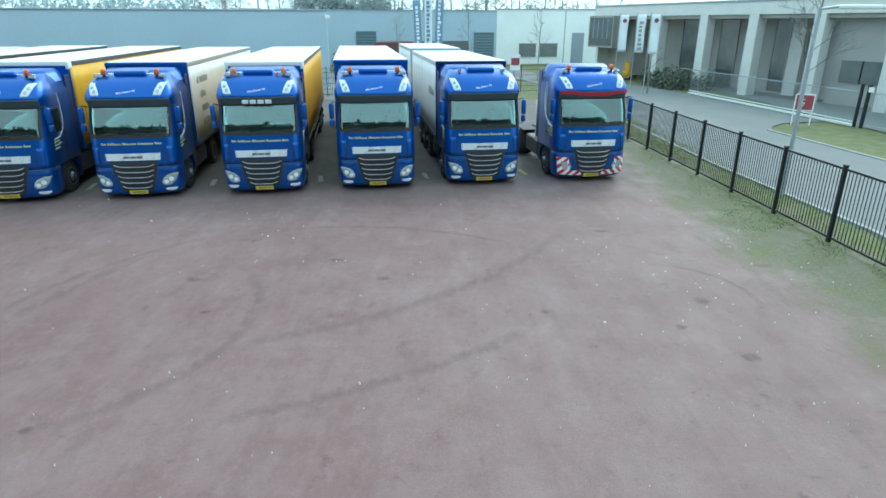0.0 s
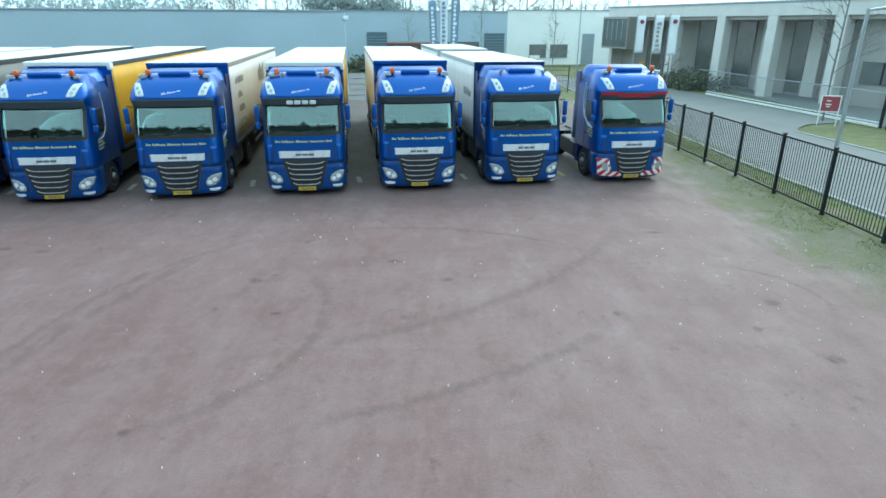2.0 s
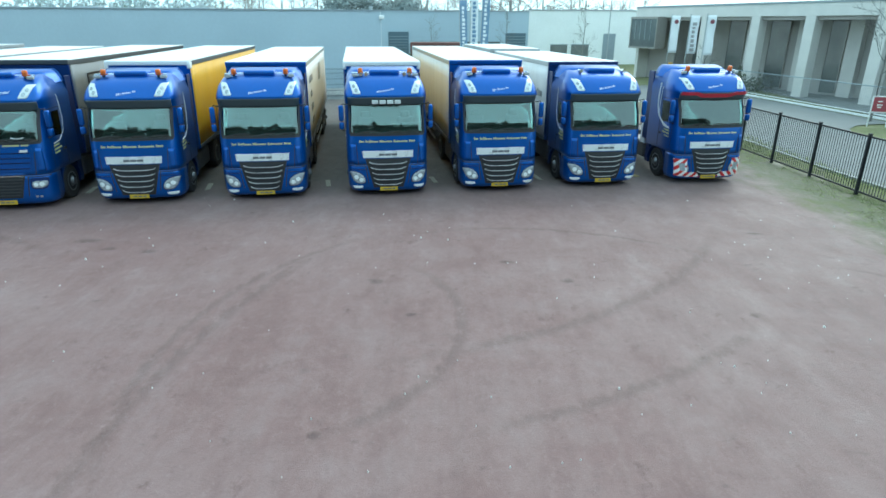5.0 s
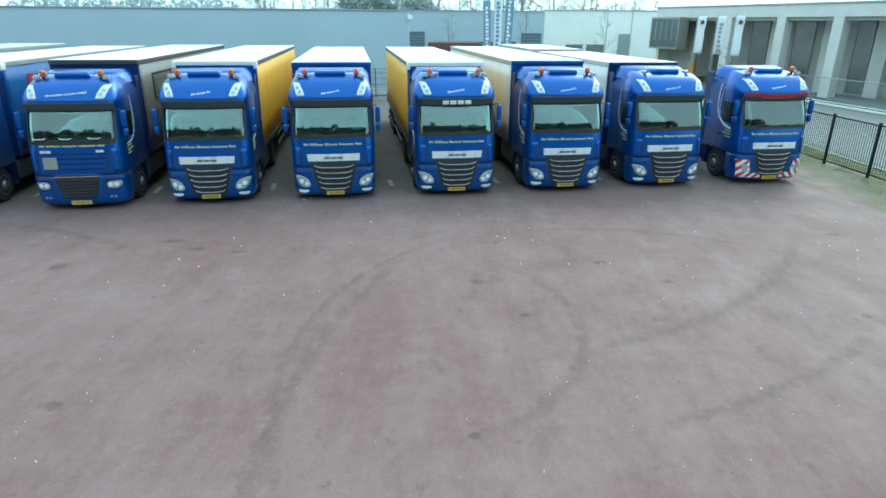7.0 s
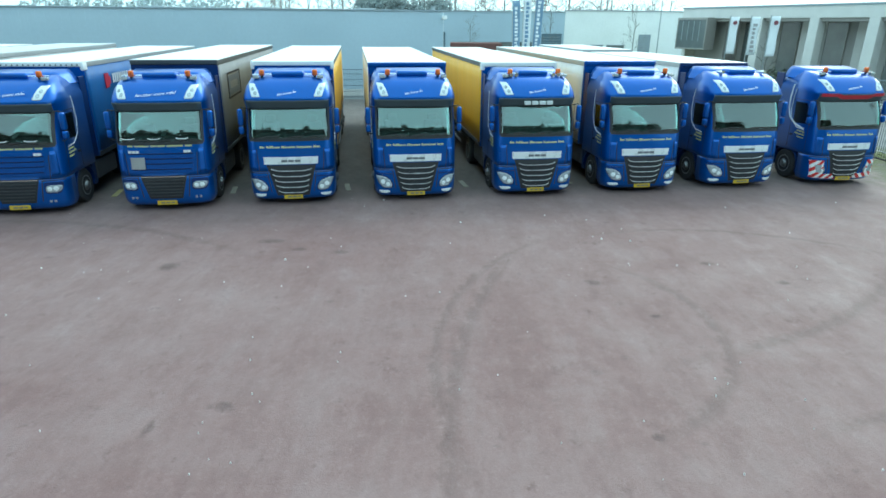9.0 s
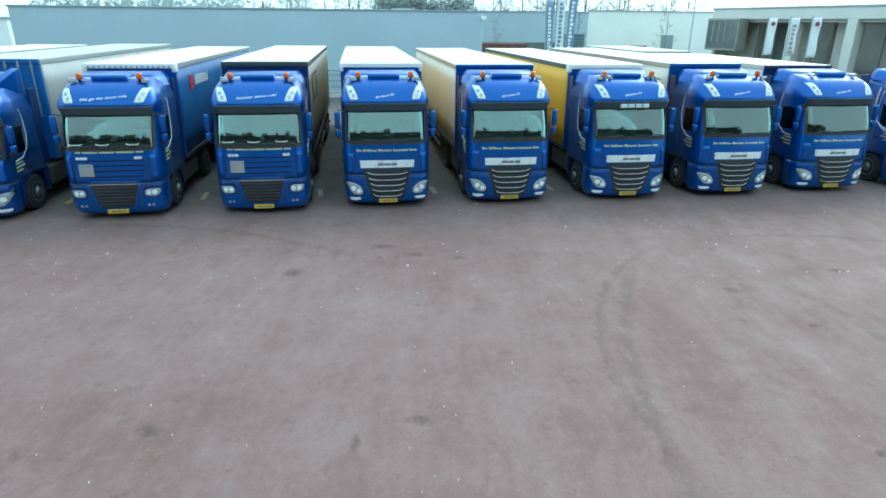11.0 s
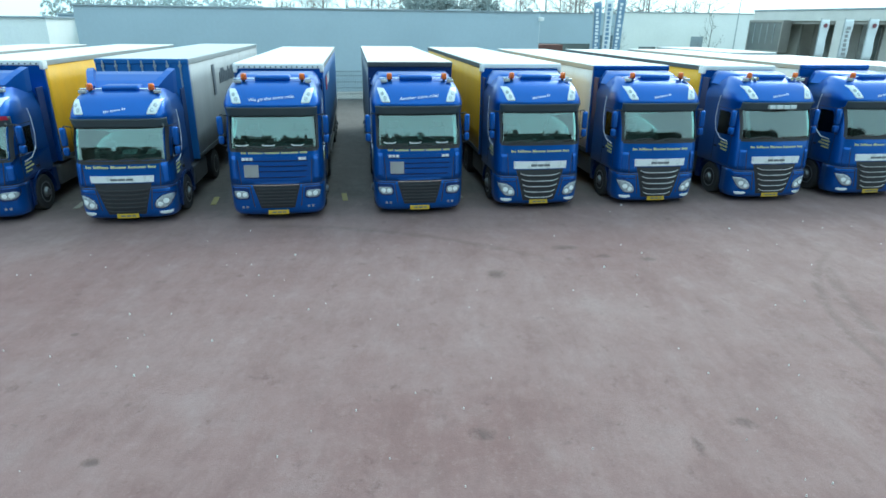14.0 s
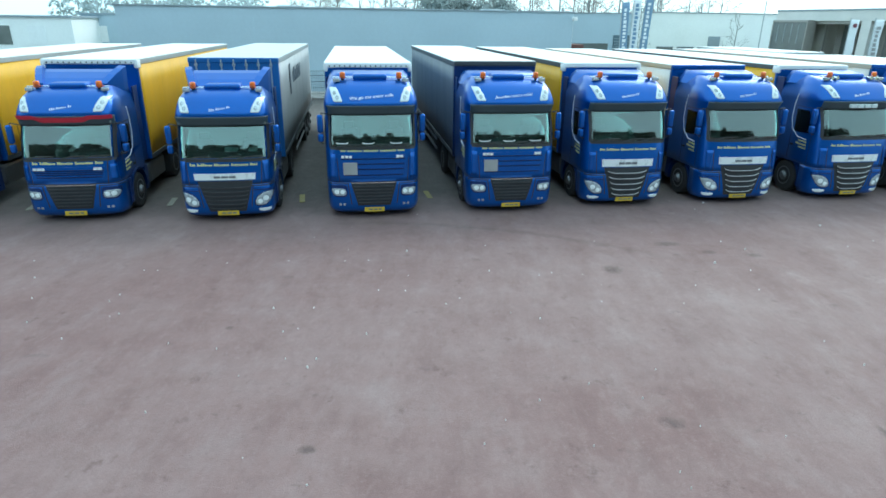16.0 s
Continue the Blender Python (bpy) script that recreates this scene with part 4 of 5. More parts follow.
    def seam():
        bm = bmesh.new()
        for s in (-1, 1):
            S.patch(0.955, 0.985, *sorted((s * 0.66, s * 1.21)), *sorted((s * 0.66, s * 1.21)), 0.008, 0.02, 8, 1, bm)
            S.patch(1.00, 1.66, *sorted((s * 0.90, s * 0.918)), *sorted((s * 0.95, s * 0.968)), 0.006, 0.02, 1, 6, bm)
            S.patch(0.40, 0.97, *sorted((s * 0.60, s * 0.625)), *sorted((s * 0.68, s * 0.705)), 0.008, 0.02, 2, 4, bm)
        return bm
    shared((kind, "panel_seam"), "door_seam", seam, "black", t)
    # number plate
    pl = part("number_plate", box(-0.27, 0.27, S.y(0, 0.25) - 0.045, S.y(0, 0.25) - 0.02, 0.185, 0.305, 0.006), plates, t, "yellow number plate")
    bm = bmesh.new()
    for x0, x1 in ((-0.17, -0.06), (-0.03, 0.08), (0.11, 0.20)):
        add_box(bm, x0, x1, S.y(0, 0.25) - 0.049, S.y(0, 0.25) - 0.044, 0.225, 0.268)
    part("plate_bars", bm, "badge_ink", pl)
    for x in beacons:
        beacon(t, x, 0.94, 3.64 + dz)
        sx = -1 if x < 0 else 1
        shared((kind, "worklamp"), "work_lamp", lambda: box(-0.09, 0.09, -0.05, 0.05, -0.045, 0.045, 0.015), "lamp", t, "small work lamp beside the beacon", at=pose(x + sx * 0.16, 0.86, 3.60 + dz))
    if beacons:
        part("beacon_bar", tube([(-1.0, 1.0, 3.66 + dz), (1.0, 1.0, 3.66 + dz)], 0.018, 6), "chrome", t)
    else:
        part("air_horn", tube([(-0.72, 0.86, 3.66 + dz), (-0.70, 1.25, 3.67 + dz)], 0.06, 10, 0.02), "chrome", t)
        part("air_horn", tube([(0.74, 0.86, 3.66 + dz), (0.72, 1.25, 3.67 + dz)], 0.06, 10, 0.02), "chrome", t)
    if horn:
        horns(t, -0.64, 0.90, 3.63)
        horns(t, 0.68, 0.90, 3.63)
    if hazard:
        for s in (-1, 1):
            part("hazard_panel", S.patch(0.28, 0.86, *sorted((s * 0.76, s * 1.14)), *sorted((s * 0.82, s * 1.20)), 0.026, 0.02, 6, 4), "hazard", t, "red and white striped warning panel")
            part("hazard_panel", S.patch(0.24, 0.40, *sorted((s * 0.30, s * 0.80)), *sorted((s * 0.44, s * 0.80)), 0.028, 0.02, 6, 2), "hazard", t, "red and white striped warning panel")
            part("headlight", S.patch(0.46, 0.72, *sorted((s * 0.84, s * 1.00)), *sorted((s * 0.88, s * 1.08)), 0.034, 0.02, 4, 3), "lamp", t, "clear headlight")
    # chassis
    ch = bmesh.new()
    for s in (-1, 1):
        add_box(ch, s * 0.42 - 0.05, s * 0.42 + 0.05, 0.8, 6.0, 0.72, 0.98)
    add_box(ch, -0.5, 0.5, 4.2, 5.6, 0.98, 1.12, 0.03)
    add_box(ch, -1.15, 1.15, 4.55, 5.75, 1.02, 1.06, 0.01)
    add_box(ch, -0.9, 0.9, 1.25, 1.55, 0.40, 0.65)
    shared("chassis", "chassis", lambda: ch, "frame", t, "dark steel chassis with the coupling plate")
    return t


def trailer(m, label, left, right, roof, front, length=13.6, top=3.93, y0=2.62, cap=None, text=None, rail="alu", axles=3, bottom=1.12, panel=None, rivets=False):
    """A curtain-sided box trailer coupled behind a tractor; local origin is the tractor's nose."""
    t = thing("semi_trailer", label, "trailer", m, "trailers behind the trucks")
    y1, w = y0 + length, 1.275
    part("front_wall", box(-w + 0.01, w - 0.01, y0, y0 + 0.10, bottom, top - 0.14, 0.02), front, t)
    part("rear_door", add_box(box(-w + 0.01, -0.01, y1 - 0.08, y1, bottom, top - 0.14, 0.02), 0.01, w - 0.01, y1 - 0.08, y1, bottom, top - 0.14, 0.02), "white", t)
    for s, mat, nm in ((-1, left, "side_curtain"), (1, right, "side_curtain")):
        bm = bmesh.new()
        n = 68
        rows = []
        for z in (bottom + 0.12, 1.9, 2.6, 3.3, top - 0.14):
            rows.append([bm.verts.new((s * (w - 0.015 + 0.010 * math.sin(k * 2.1) * math.sin(z * 2.0 + k) + 0.006 * math.sin(k * 0.7)), y0 + 0.10 + (length - 0.18) * k / n, z)) for k in range(n + 1)])
        for a, c in zip(rows, rows[1:]):
            for k in range(n):
                bm.faces.new((a[k], a[k + 1], c[k + 1], c[k]))
        r = bmesh.ops.extrude_face_region(bm, geom=bm.faces[:])
        for v in r["geom"]:
            if isinstance(v, bmesh.types.BMVert):
                v.co.x -= s * 0.02
        part(nm, bm, mat, t, "", True)
        part("roof_rail", box(min(s * (w - 0.06), s * (w + 0.005)), max(s * (w - 0.06), s * (w + 0.005)), y0 + 0.05, y1, top - 0.16, top - 0.02, 0.012), rail, t)
        part("floor_rail", box(min(s * (w - 0.06), s * (w + 0.008)), max(s * (w - 0.06), s * (w + 0.008)), y0 + 0.02, y1, bottom, bottom + 0.13, 0.01), "darkrail", t)
        part("side_guard", add_box(box(min(s * 1.18, s * 1.22), max(s * 1.18, s * 1.22), y0 + 4.3, y1 - 5.3, 0.85, 0.95), min(s * 1.18, s * 1.22), max(s * 1.18, s * 1.22), y0 + 4.3, y1 - 5.3, 0.50, 0.60), "alu", t)
        for k in range(axles):
            wheel(t, s * 1.24, y1 - 4.6 + 1.31 * k, s, 0.48, 0.36)
        part("landing_leg", add_box(box(s * 0.85 - 0.06, s * 0.85 + 0.06, y0 + 3.0, y0 + 3.12, 0.12, bottom), s * 0.85 - 0.14, s * 0.85 + 0.14, y0 + 2.95, y0 + 3.17, 0.03, 0.12), "frame", t)
        if text and s == text[0]:
            rnd = random.Random(text[1])
            bm = bmesh.new()
            for zz, ya, words, hgt in text[2]:
                y = y0 + ya
                for nlet in words:
                    for _ in range(nlet):
                        hh = hgt * rnd.choice((0.75, 1.0, 1.0))
                        add_box(bm, min(s * w, s * (w + 0.012)), max(s * w, s * (w + 0.012)), y, y + hgt * 0.34, zz, zz + hh)
                        y += hgt * 0.62
                    y += hgt * 0.7
            part("lettering", bm, text[3], t, "row of unreadable lettering")
        if panel and s == panel:
            bm = bmesh.new()
            for ya, yb, za, zb in ((1.2, 1.26, 2.7, 3.5), (3.4, 3.46, 2.7, 3.5), (1.2, 3.46, 3.46, 3.52), (1.2, 3.46, 2.68, 2.74)):
                add_box(bm, min(s * w, s * (w + 0.012)), max(s * w, s * (w + 0.012)), y0 + ya, y0 + yb, za, zb)
            part("panel_outline", bm, "ink", t, "black outlined panel on the curtain")
            bm = bmesh.new()
            for ya, yb, za, zb in ((1.35, 3.3, 3.22, 3.40), (1.35, 3.3, 2.80, 2.98), (1.35, 1.6, 2.98, 3.22), (3.05, 3.3, 2.98, 3.22)):
                add_box(bm, min(s * w, s * (w + 0.008)), max(s * w, s * (w + 0.008)), y0 + ya, y0 + yb, za, zb)
            part("panel_emblem", bm, "dkgrey", t, "dark rounded emblem in the panel")
    bm = bmesh.new()
    n = 26
    rows = []
    for k in range(n + 1):
        y = y0 + 0.03 + (length - 0.04) * k / n
        sag = 0.012 * math.sin(k * 1.7) - 0.008
        rows.append([bm.verts.new((x, y, top + (0 if abs(x) > 1.2 else sag))) for x in (-w, -1.24, -0.6, 0, 0.6, 1.24, w)])
    for a, c in zip(rows, rows[1:]):
        for k in range(6):
            bm.faces.new((a[k], a[k + 1], c[k + 1], c[k]))
    r = bmesh.ops.extrude_face_region(bm, geom=bm.faces[:])
    for v in r["geom"]:
        if isinstance(v, bmesh.types.BMVert):
            v.co.z -= 0.03
    part("roof", bm, roof, t, "taut tarpaulin roof")
    part("front_cap", box(-w, w, y0 - 0.03, y0 + 0.16, top - 0.15, top - 0.005, 0.03), cap or front, t)
    if cap == "roof_white" and rivets:
        for k in range(16):
            shared("rivet", "rivet", lambda: tube([(0, -0.036, -0.10), (0, -0.028, -0.10)], 0.022, 8), "darkrail", t, at=pose(-1.12 + 2.24 * k / 15, y0, top))
    if cap == "roof_white":
        for s in (-1, 1):
            part("cap_corner", box(min(s * (w - 0.10), s * (w + 0.012)), max(s * (w - 0.10), s * (w + 0.012)), y0 - 0.035, y0 + 0.26, top - 0.26, top - 0.02, 0.03), "roof_white", t, "white corner piece", True)
    ub = bmesh.new()
    for s in (-1, 1):
        add_box(ub, s * 0.5 - 0.07, s * 0.5 + 0.07, y0 + 0.3, y1 - 0.1, 0.85, bottom)
    for k in range(axles):
        add_box(ub, -1.0, 1.0, y1 - 4.66 + 1.31 * k, y1 - 4.54 + 1.31 * k, 0.42, 0.54)
    add_box(ub, -1.2, 1.2, y1 - 0.25, y1 - 0.10, 0.45, 0.60)
    add_box(ub, -w + 0.03, w - 0.03, y0 + 0.05, y1 - 0.05, bottom - 0.02, bottom + 0.10)
    part("underframe", ub, "frame", t, "dark steel underframe")
    return t


# ---- ground ----
def sheet(name, x0, x1, y0, y1, z, mat, nx=1, ny=1, thick=0.0, label="", category=""):
    bm = bmesh.new()
    vs = [[bm.verts.new((x0 + (x1 - x0) * i / nx, y0 + (y1 - y0) * j / ny, z)) for i in range(nx + 1)] for j in range(ny + 1)]
    for j in range(ny):
        for i in range(nx):
            bm.faces.new((vs[j][i], vs[j][i + 1], vs[j + 1][i + 1], vs[j + 1][i]))
    ob = part(name, bm, mat)
    return tagged(ob, label, category, kind="structure")


sheet("ground", -900, 900, -400, 1600, -0.06, "field", label="rough winter grass reaching to the horizon", category="ground")
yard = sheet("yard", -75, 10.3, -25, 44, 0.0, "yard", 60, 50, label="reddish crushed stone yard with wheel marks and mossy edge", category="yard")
for v in yard.data.vertices:
    v.co.z += 0.02 * noise.noise((v.co.x * 0.25, v.co.y * 0.25, 0.3)) - 0.004
NEAR = [(11.4, -60), (11.4, 15), (10.6, 23), (10.2, 33), (9.9, 42), (9.2, 54), (6.0, 66), (0.0, 80)]
FAR = [(17.7, -60), (17.7, 23), (16.6, 31), (15.9, 38), (15.2, 48.3), (12.6, 60), (9.4, 71), (4.0, 84)]
bm = bmesh.new()
pn, pf = [bm.verts.new((x, y, -0.02)) for x, y in NEAR], [bm.verts.new((x, y, -0.02)) for x, y in FAR]
for k in range(len(NEAR) - 1):
    bm.faces.new((pn[k], pf[k], pf[k + 1], pn[k + 1]))
tagged(part("road", bm, "asphalt"), "grey asphalt road beside the fence", "road", kind="structure")
bm = bmesh.new()
bm.faces.new([bm.verts.new((x, y, -0.012)) for x, y in ((16.5, 30.9), (17.0, 31.3), (17.5, 32.2), (18.6, 33.3), (20.0, 33.8), (21.3, 34.0), (18.9, 48.6), (16.6, 56.0), (13.6, 56.0), (15.1, 48.3), (15.8, 38.0))])
tagged(part("driveway", bm, "asphalt"), "asphalt apron between road and sliding gate", "pavement", kind="structure")
sheet("paved_court", 22.2, 60, 28, 90, -0.01, "asphalt", label="asphalt forecourt behind the sliding gate", category="pavement")
sheet("rear_verge", -75, 4.0, 44, 70, -0.03, "asphalt", label="paved strip behind the yard", category="pavement")
for line, off in ((NEAR, -0.07), (FAR[:3], 0.07)):
    bm = bmesh.new()
    rings = [[bm.verts.new((x + off + d, y, z)) for d, z in ((-0.07, -0.08), (-0.07, 0.03), (0.07, 0.03), (0.07, -0.08))] for x, y in line]
    for a, c in zip(rings, rings[1:]):
        for q in range(3):
            bm.faces.new((a[q], a[q + 1], c[q + 1], c[q]))
    tagged(part("kerb", bm, "kerb"), "grey concrete kerb along the road", "kerb", kind="structure")

# ---- trucks ----
HEAD = 8.3
SPOTS = [(5.07, 20.23), (1.37, 19.66), (-2.11, 19.02), (-5.62, 18.42), (-9.32, 17.87), (-12.92, 17.35), (-16.35, 16.62), (-20.15, 16.00), (-23.99, 15.50), (-27.95, 15.32), (-31.95, 14.80)]
AT = [pose(x, y, 0, 0, 0, HEAD) for x, y in SPOTS]
truck("new_tall", AT[0], "blue truck tractor with red visor band and striped warning panels", visor="red", hazard=True, papers=((0.75, 0.45, 0.12, 0),))
truck("new_tall", AT[1], "blue truck tractor with chrome roof horns and no beacons", beacons=(), papers=((-0.1, 0.45, 0.10, 0),))
truck("new_tall", AT[2], "blue truck tractor with two orange roof beacons", papers=((0.05, 0.45, 0.10, 0),))
truck("new_tall", AT[3], "blue truck tractor with four spot lamps on the visor", light_bar=True, horn=True, papers=((0.68, 0.45, 0.40, 12), (0.30, 0.45, 0.22, 0)))
truck("new_tall", AT[4], "blue truck tractor with papers behind the windscreen", papers=((0.72, 0.45, 0.30, 5), (0.10, 0.45, 0.10, 0)))
truck("new_tall", AT[5], "blue truck tractor with a small figure on the dashboard", papers=((0.18, 0.45, 0.12, 0),))
truck("old_tall", AT[6], "older blue truck tractor with grey folding placard and slogan", slogan="Another extra mile!", papers=((0.05, 0.45, 0.12, 0),))
truck("old_tall", AT[7], "older blue truck tractor with grey placard and white slogan", slogan="We go the extra mile.", papers=((0.05, 0.45, 0.14, 0),))
truck("new_low", AT[8], "lower blue truck tractor with high roof spoiler", papers=((0.72, 0.40, 0.22, 0), (0.10, 0.40, 0.20, 6), (0.28, 0.40, 0.12, 0)))
truck("old_low", AT[9], "lower older blue truck tractor with red visor band", visor="red", papers=((0.05, 0.40, 0.12, 0),))
truck("old_low", AT[10], "lower older blue truck tractor at the row's end")

solo = bpy.data.objects["truck_tractor"]
part("side_locker", box(-1.22, -0.95, 2.42, 2.80, 0.95, 2.45, 0.03), "whitebeam", solo, "upright white locker behind the cab")
part("deck_box", box(-0.75, 0.75, 2.45, 2.95, 1.02, 1.75, 0.04), "frame", solo, "dark equipment box on the deck")

bm = bmesh.new()
for (ya, za), (yb, zb) in (lambda p: zip(p, p[1:]))([(1.60, 3.20), (1.66, 2.75), (1.64, 2.40), (1.50, 2.12), (1.15, 1.90), (0.72, 1.80)]):
    add_tube(bm, [(-lerp_table(TALL.half, za) - 0.002, ya, za), (-lerp_table(TALL.half, zb) - 0.002, yb, zb)], 0.034, 6)
part("broad_stripe", bm, "silver", solo, "broad curved silver stripe")

# ---- trailers ----
trailer(AT[1], "white box trailer with dark front edge", "white", "white", "roof_white", "navy", length=8.6, top=3.86, rail="alu", axles=2, cap="navy", text=(-1, 2, [(2.6, 0.6, (9,), 0.26)], "grey_ink"))
trailer(AT[1] @ pose(0, 9.6, 0), "white box trailer coupled behind the first", "white", "white", "roof_white", "grey", length=7.6, top=3.93, rail="alu", axles=2, cap="grey")
trailer(AT[2], "white trailer with dusty white curtains", "white", "white", "roof_white", "blue", cap="blue")
trailer(AT[3], "trailer with yellow curtains and white roof", "yellow", "yellow", "roof_white", "blue", cap="roof_white", rail="darkrail", top=3.90)
trailer(AT[4], "white trailer with grey lettering on its curtain", "white", "white", "roof_white", "blue", cap="blue", text=(1, 3, [(3.12, 1.0, (2, 9), 0.22), (2.62, 1.3, (6,), 0.22), (2.14, 1.3, (8,), 0.22), (1.68, 1.3, (9,), 0.22), (2.75, 6.6, (4,), 0.70)], "grey_ink"), top=3.90)
trailer(AT[5], "trailer with yellow curtains and white roof", "yellow", "yellow", "roof_white", "blue", cap="roof_white", rail="darkrail", top=3.95, length=14.0)
trailer(AT[6], "grey trailer with dark front and outlined panel", "dkgrey", "midgrey", "roof_white", "navy", rail="darkrail", cap="darkrail", panel=1, top=4.0)
trailer(AT[7], "trailer with blue curtain lettered white and white roof", "grey", "curtain_blue", "roof_white", "blue", cap="roof_white", rivets=True, top=3.95, text=(1, 5, [(3.16, 2.1, (10,), 0.30)], "white_ink"))
part("red_emblem", add_box(box(1.27, 1.287, 4.05, 4.38, 3.05, 3.50), 1.27, 1.287, 4.38, 4.50, 3.15, 3.40), "red", bpy.data.objects["semi_trailer.007"], "red emblem on the blue curtain")
t8 = trailer(AT[8], "silver grey trailer with blue framed front wall", "grey", "grey", "roof_grey", "curtain_blue", cap="curtain_blue", top=4.05, y0=2.95, text=(1, 7, [(2.7, 3.0, (1,), 1.0), (3.0, 4.1, (11,), 0.5)], "dkgrey"))
trailer(AT[9], "trailer with yellow curtain and white front cap", "white", "yellow", "roof_white", "blue", cap="roof_white", rivets=True, rail="alu", top=4.0)
trailer(AT[10], "trailer with yellow curtain and grey roof edge", "white", "yellow", "roof_white", "blue", cap="roof_white", rail="alu", top=3.98)
for k in range(7):
    x = -1.05 + 2.1 * k / 6
    part("front_stay", add_box(box(x - 0.018, x + 0.018, 2.90, 2.95, 2.4, 4.0), x - 0.04, x + 0.04, 2.89, 2.95, 3.82, 3.88), "galv", t8)

# worn parking marks between the trucks
U, V = Vector((math.cos(radians(HEAD)), math.sin(radians(HEAD)), 0)), Vector((-math.sin(radians(HEAD)), math.cos(radians(HEAD)), 0))
for i, (x, y) in enumerate([(2.9, 21.51), (-0.63, 20.97), (-4.27, 20.50), (-7.82, 19.95), (-11.65, 19.40), (-15.24, 18.9), (-18.75, 18.42), (-22.56, 17.82), (-26.29, 17.29), (-30.0, 16.7)]):
    mk = part("parking_mark", box(-0.08, 0.08, -0.42, 0.42, 0.0, 0.014, 0.004), "lane_y" if i in (6, 7, 0) else "lane")
    mk.matrix_basis = pose(x, y, 0.006, 0, 0, HEAD + 4)
    tagged(mk, "short worn painted parking mark on the stone", "road marking", "parking marks", "structure")

# ---- the iron fence along the verge ----
F0, F1 = Vector((8.20, 35.4, 0)), Vector((10.28, 4.72, 0))
run = F1 - F0
panels = 13
fence = thing("fence", "black iron bar fence on the grassy verge", "fence", Matrix.Translation(F0) @ Matrix.Rotation(math.atan2(run.y, run.x), 4, "Z"), kind="structure")
step = run.length / panels
for k in range(panels + 1):
    shared("fence_post", "post", lambda: add_box(box(-0.045, 0.045, -0.045, 0.045, -0.1, 1.93, 0.008), -0.05, 0.05, -0.05, 0.05, 1.93, 1.95), "steel", fence, at=pose(step * k, 0, 0))
for k in range(panels):
    for z in (0.12, 1.85):
        shared(("fence_rail", 1), "rail", lambda: box(0.05, step - 0.05, -0.02, 0.02, -0.025, 0.025), "steel", fence, at=pose(step * k, 0, z))
    for j in range(20):
        shared("fence_bar", "bar", lambda: tube([(0, 0, 0.10), (0, 0, 1.84)], 0.010, 6), "steel", fence, at=pose(step * k + step * (j + 0.5) / 20, 0, 0))

# street lamp by the fence
lampm = thing("street_lamp", "galvanised street lamp with a long white head", "street lamp", pose(10.79, 18.55, 0))
part("pole", tube([(0, 0, -0.1), (0, 0, 1.2), (0, 0, 5.55)], 0.075, 12, 0.05), "galv", lampm)
part("arm", tube([(0, 0, 5.50), (0.45, 0.0, 5.56), (0.6, 0.0, 5.56)], 0.04, 8), "galv", lampm)
part("lamp_head", box(0.5, 2.0, -0.14, 0.14, 5.50, 5.62, 0.04), "whitebeam", lampm, "long white lamp head")

# ---- wire fence behind the trailers ----
B0, B1 = Vector((-39.43, 41.55, 0)), Vector((-8.71, 47.91, 0))
bdir = (B1 - B0).normalized()
ang = math.degrees(math.atan2(bdir.y, bdir.x))
rf = thing("mesh_fence", "dark wire mesh fence before the hall", "fence", pose(-60, 35.2, 0, 0, 0, ang), kind="structure")
for k in range(29):
    shared("rear_post", "post", lambda: box(-0.03, 0.03, -0.03, 0.03, 0, 2.05), "steel", rf, at=pose(2.5 * k, 0, 0))
bm = bmesh.new()
for k in range(29 * 20):
    add_box(bm, 0.125 * k - 0.008, 0.125 * k + 0.008, -0.006, 0.006, 0.1, 2.0)
for z in (0.1, 0.5, 0.9, 1.3, 1.7, 2.0):
    add_box(bm, 0, 70, -0.010, 0.010, z - 0.012, z + 0.012)
part("wire_panel", bm, "steel", rf)["kind"] = "stuff"

# ---- long blue-grey hall ----
hall = thing("hall", "long blue-grey clad industrial hall", "building", Matrix.Translation(B0) @ Matrix.Rotation(radians(ang), 4, "Z"))
HL, HD, HT = (B1 - B0).length, 26.0, 5.92
bm = bmesh.new()
add_box(bm, 0, HL, 0, HD, -0.1, HT)
part("wall", bm, "cladding", hall, "blue-grey sheet cladding")
part("end_wall", box(HL - 0.02, HL + 0.03, 0.02, HD, -0.1, HT - 0.01), "pale", hall, "pale end wall")
part("coping", add_box(add_box(box(-0.1, HL + 0.1, -0.08, 0.25, HT, HT + 0.10, 0.02), HL - 0.2, HL + 0.12, 0.25, HD, HT, HT + 0.10), -0.12, 0.2, 0.25, HD, HT, HT + 0.10), "coping", hall, "metal roof edge")
bm = bmesh.new()
for k in range(int(HL / 0.5)):
    add_box(bm, k * 0.5, k * 0.5 + 0.02, -0.005, 0.0, 0.0, HT)
part("rib", bm, "cladding", hall, "fine vertical sheet ribs")["kind"] = "stuff"
part("plinth", box(0, HL, -0.03, 0.0, -0.1, 0.45), "concrete", hall)
part("window", box(HL + 0.03, HL + 0.06, 3.5, 7.5, 3.2, 4.4), "darkglass", hall, "dark window in the end wall")
part("roof_vent", tube([(HL * 0.98, 0.6, HT), (HL * 0.98, 0.6, HT + 0.35)], 0.12, 10), "galv", hall)
part("wall_lamp", box(HL - 0.12, HL + 0.25, -0.30, 0.0, HT - 0.55, HT - 0.28, 0.05), "whitebeam", hall, "white lamp on the corner")
for xx in (10.0, 17.5, 25.0):
    part("roof_vent", box(xx, xx + 1.6, 2.0, 3.0, HT, HT + 0.22, 0.03), "galv", hall)

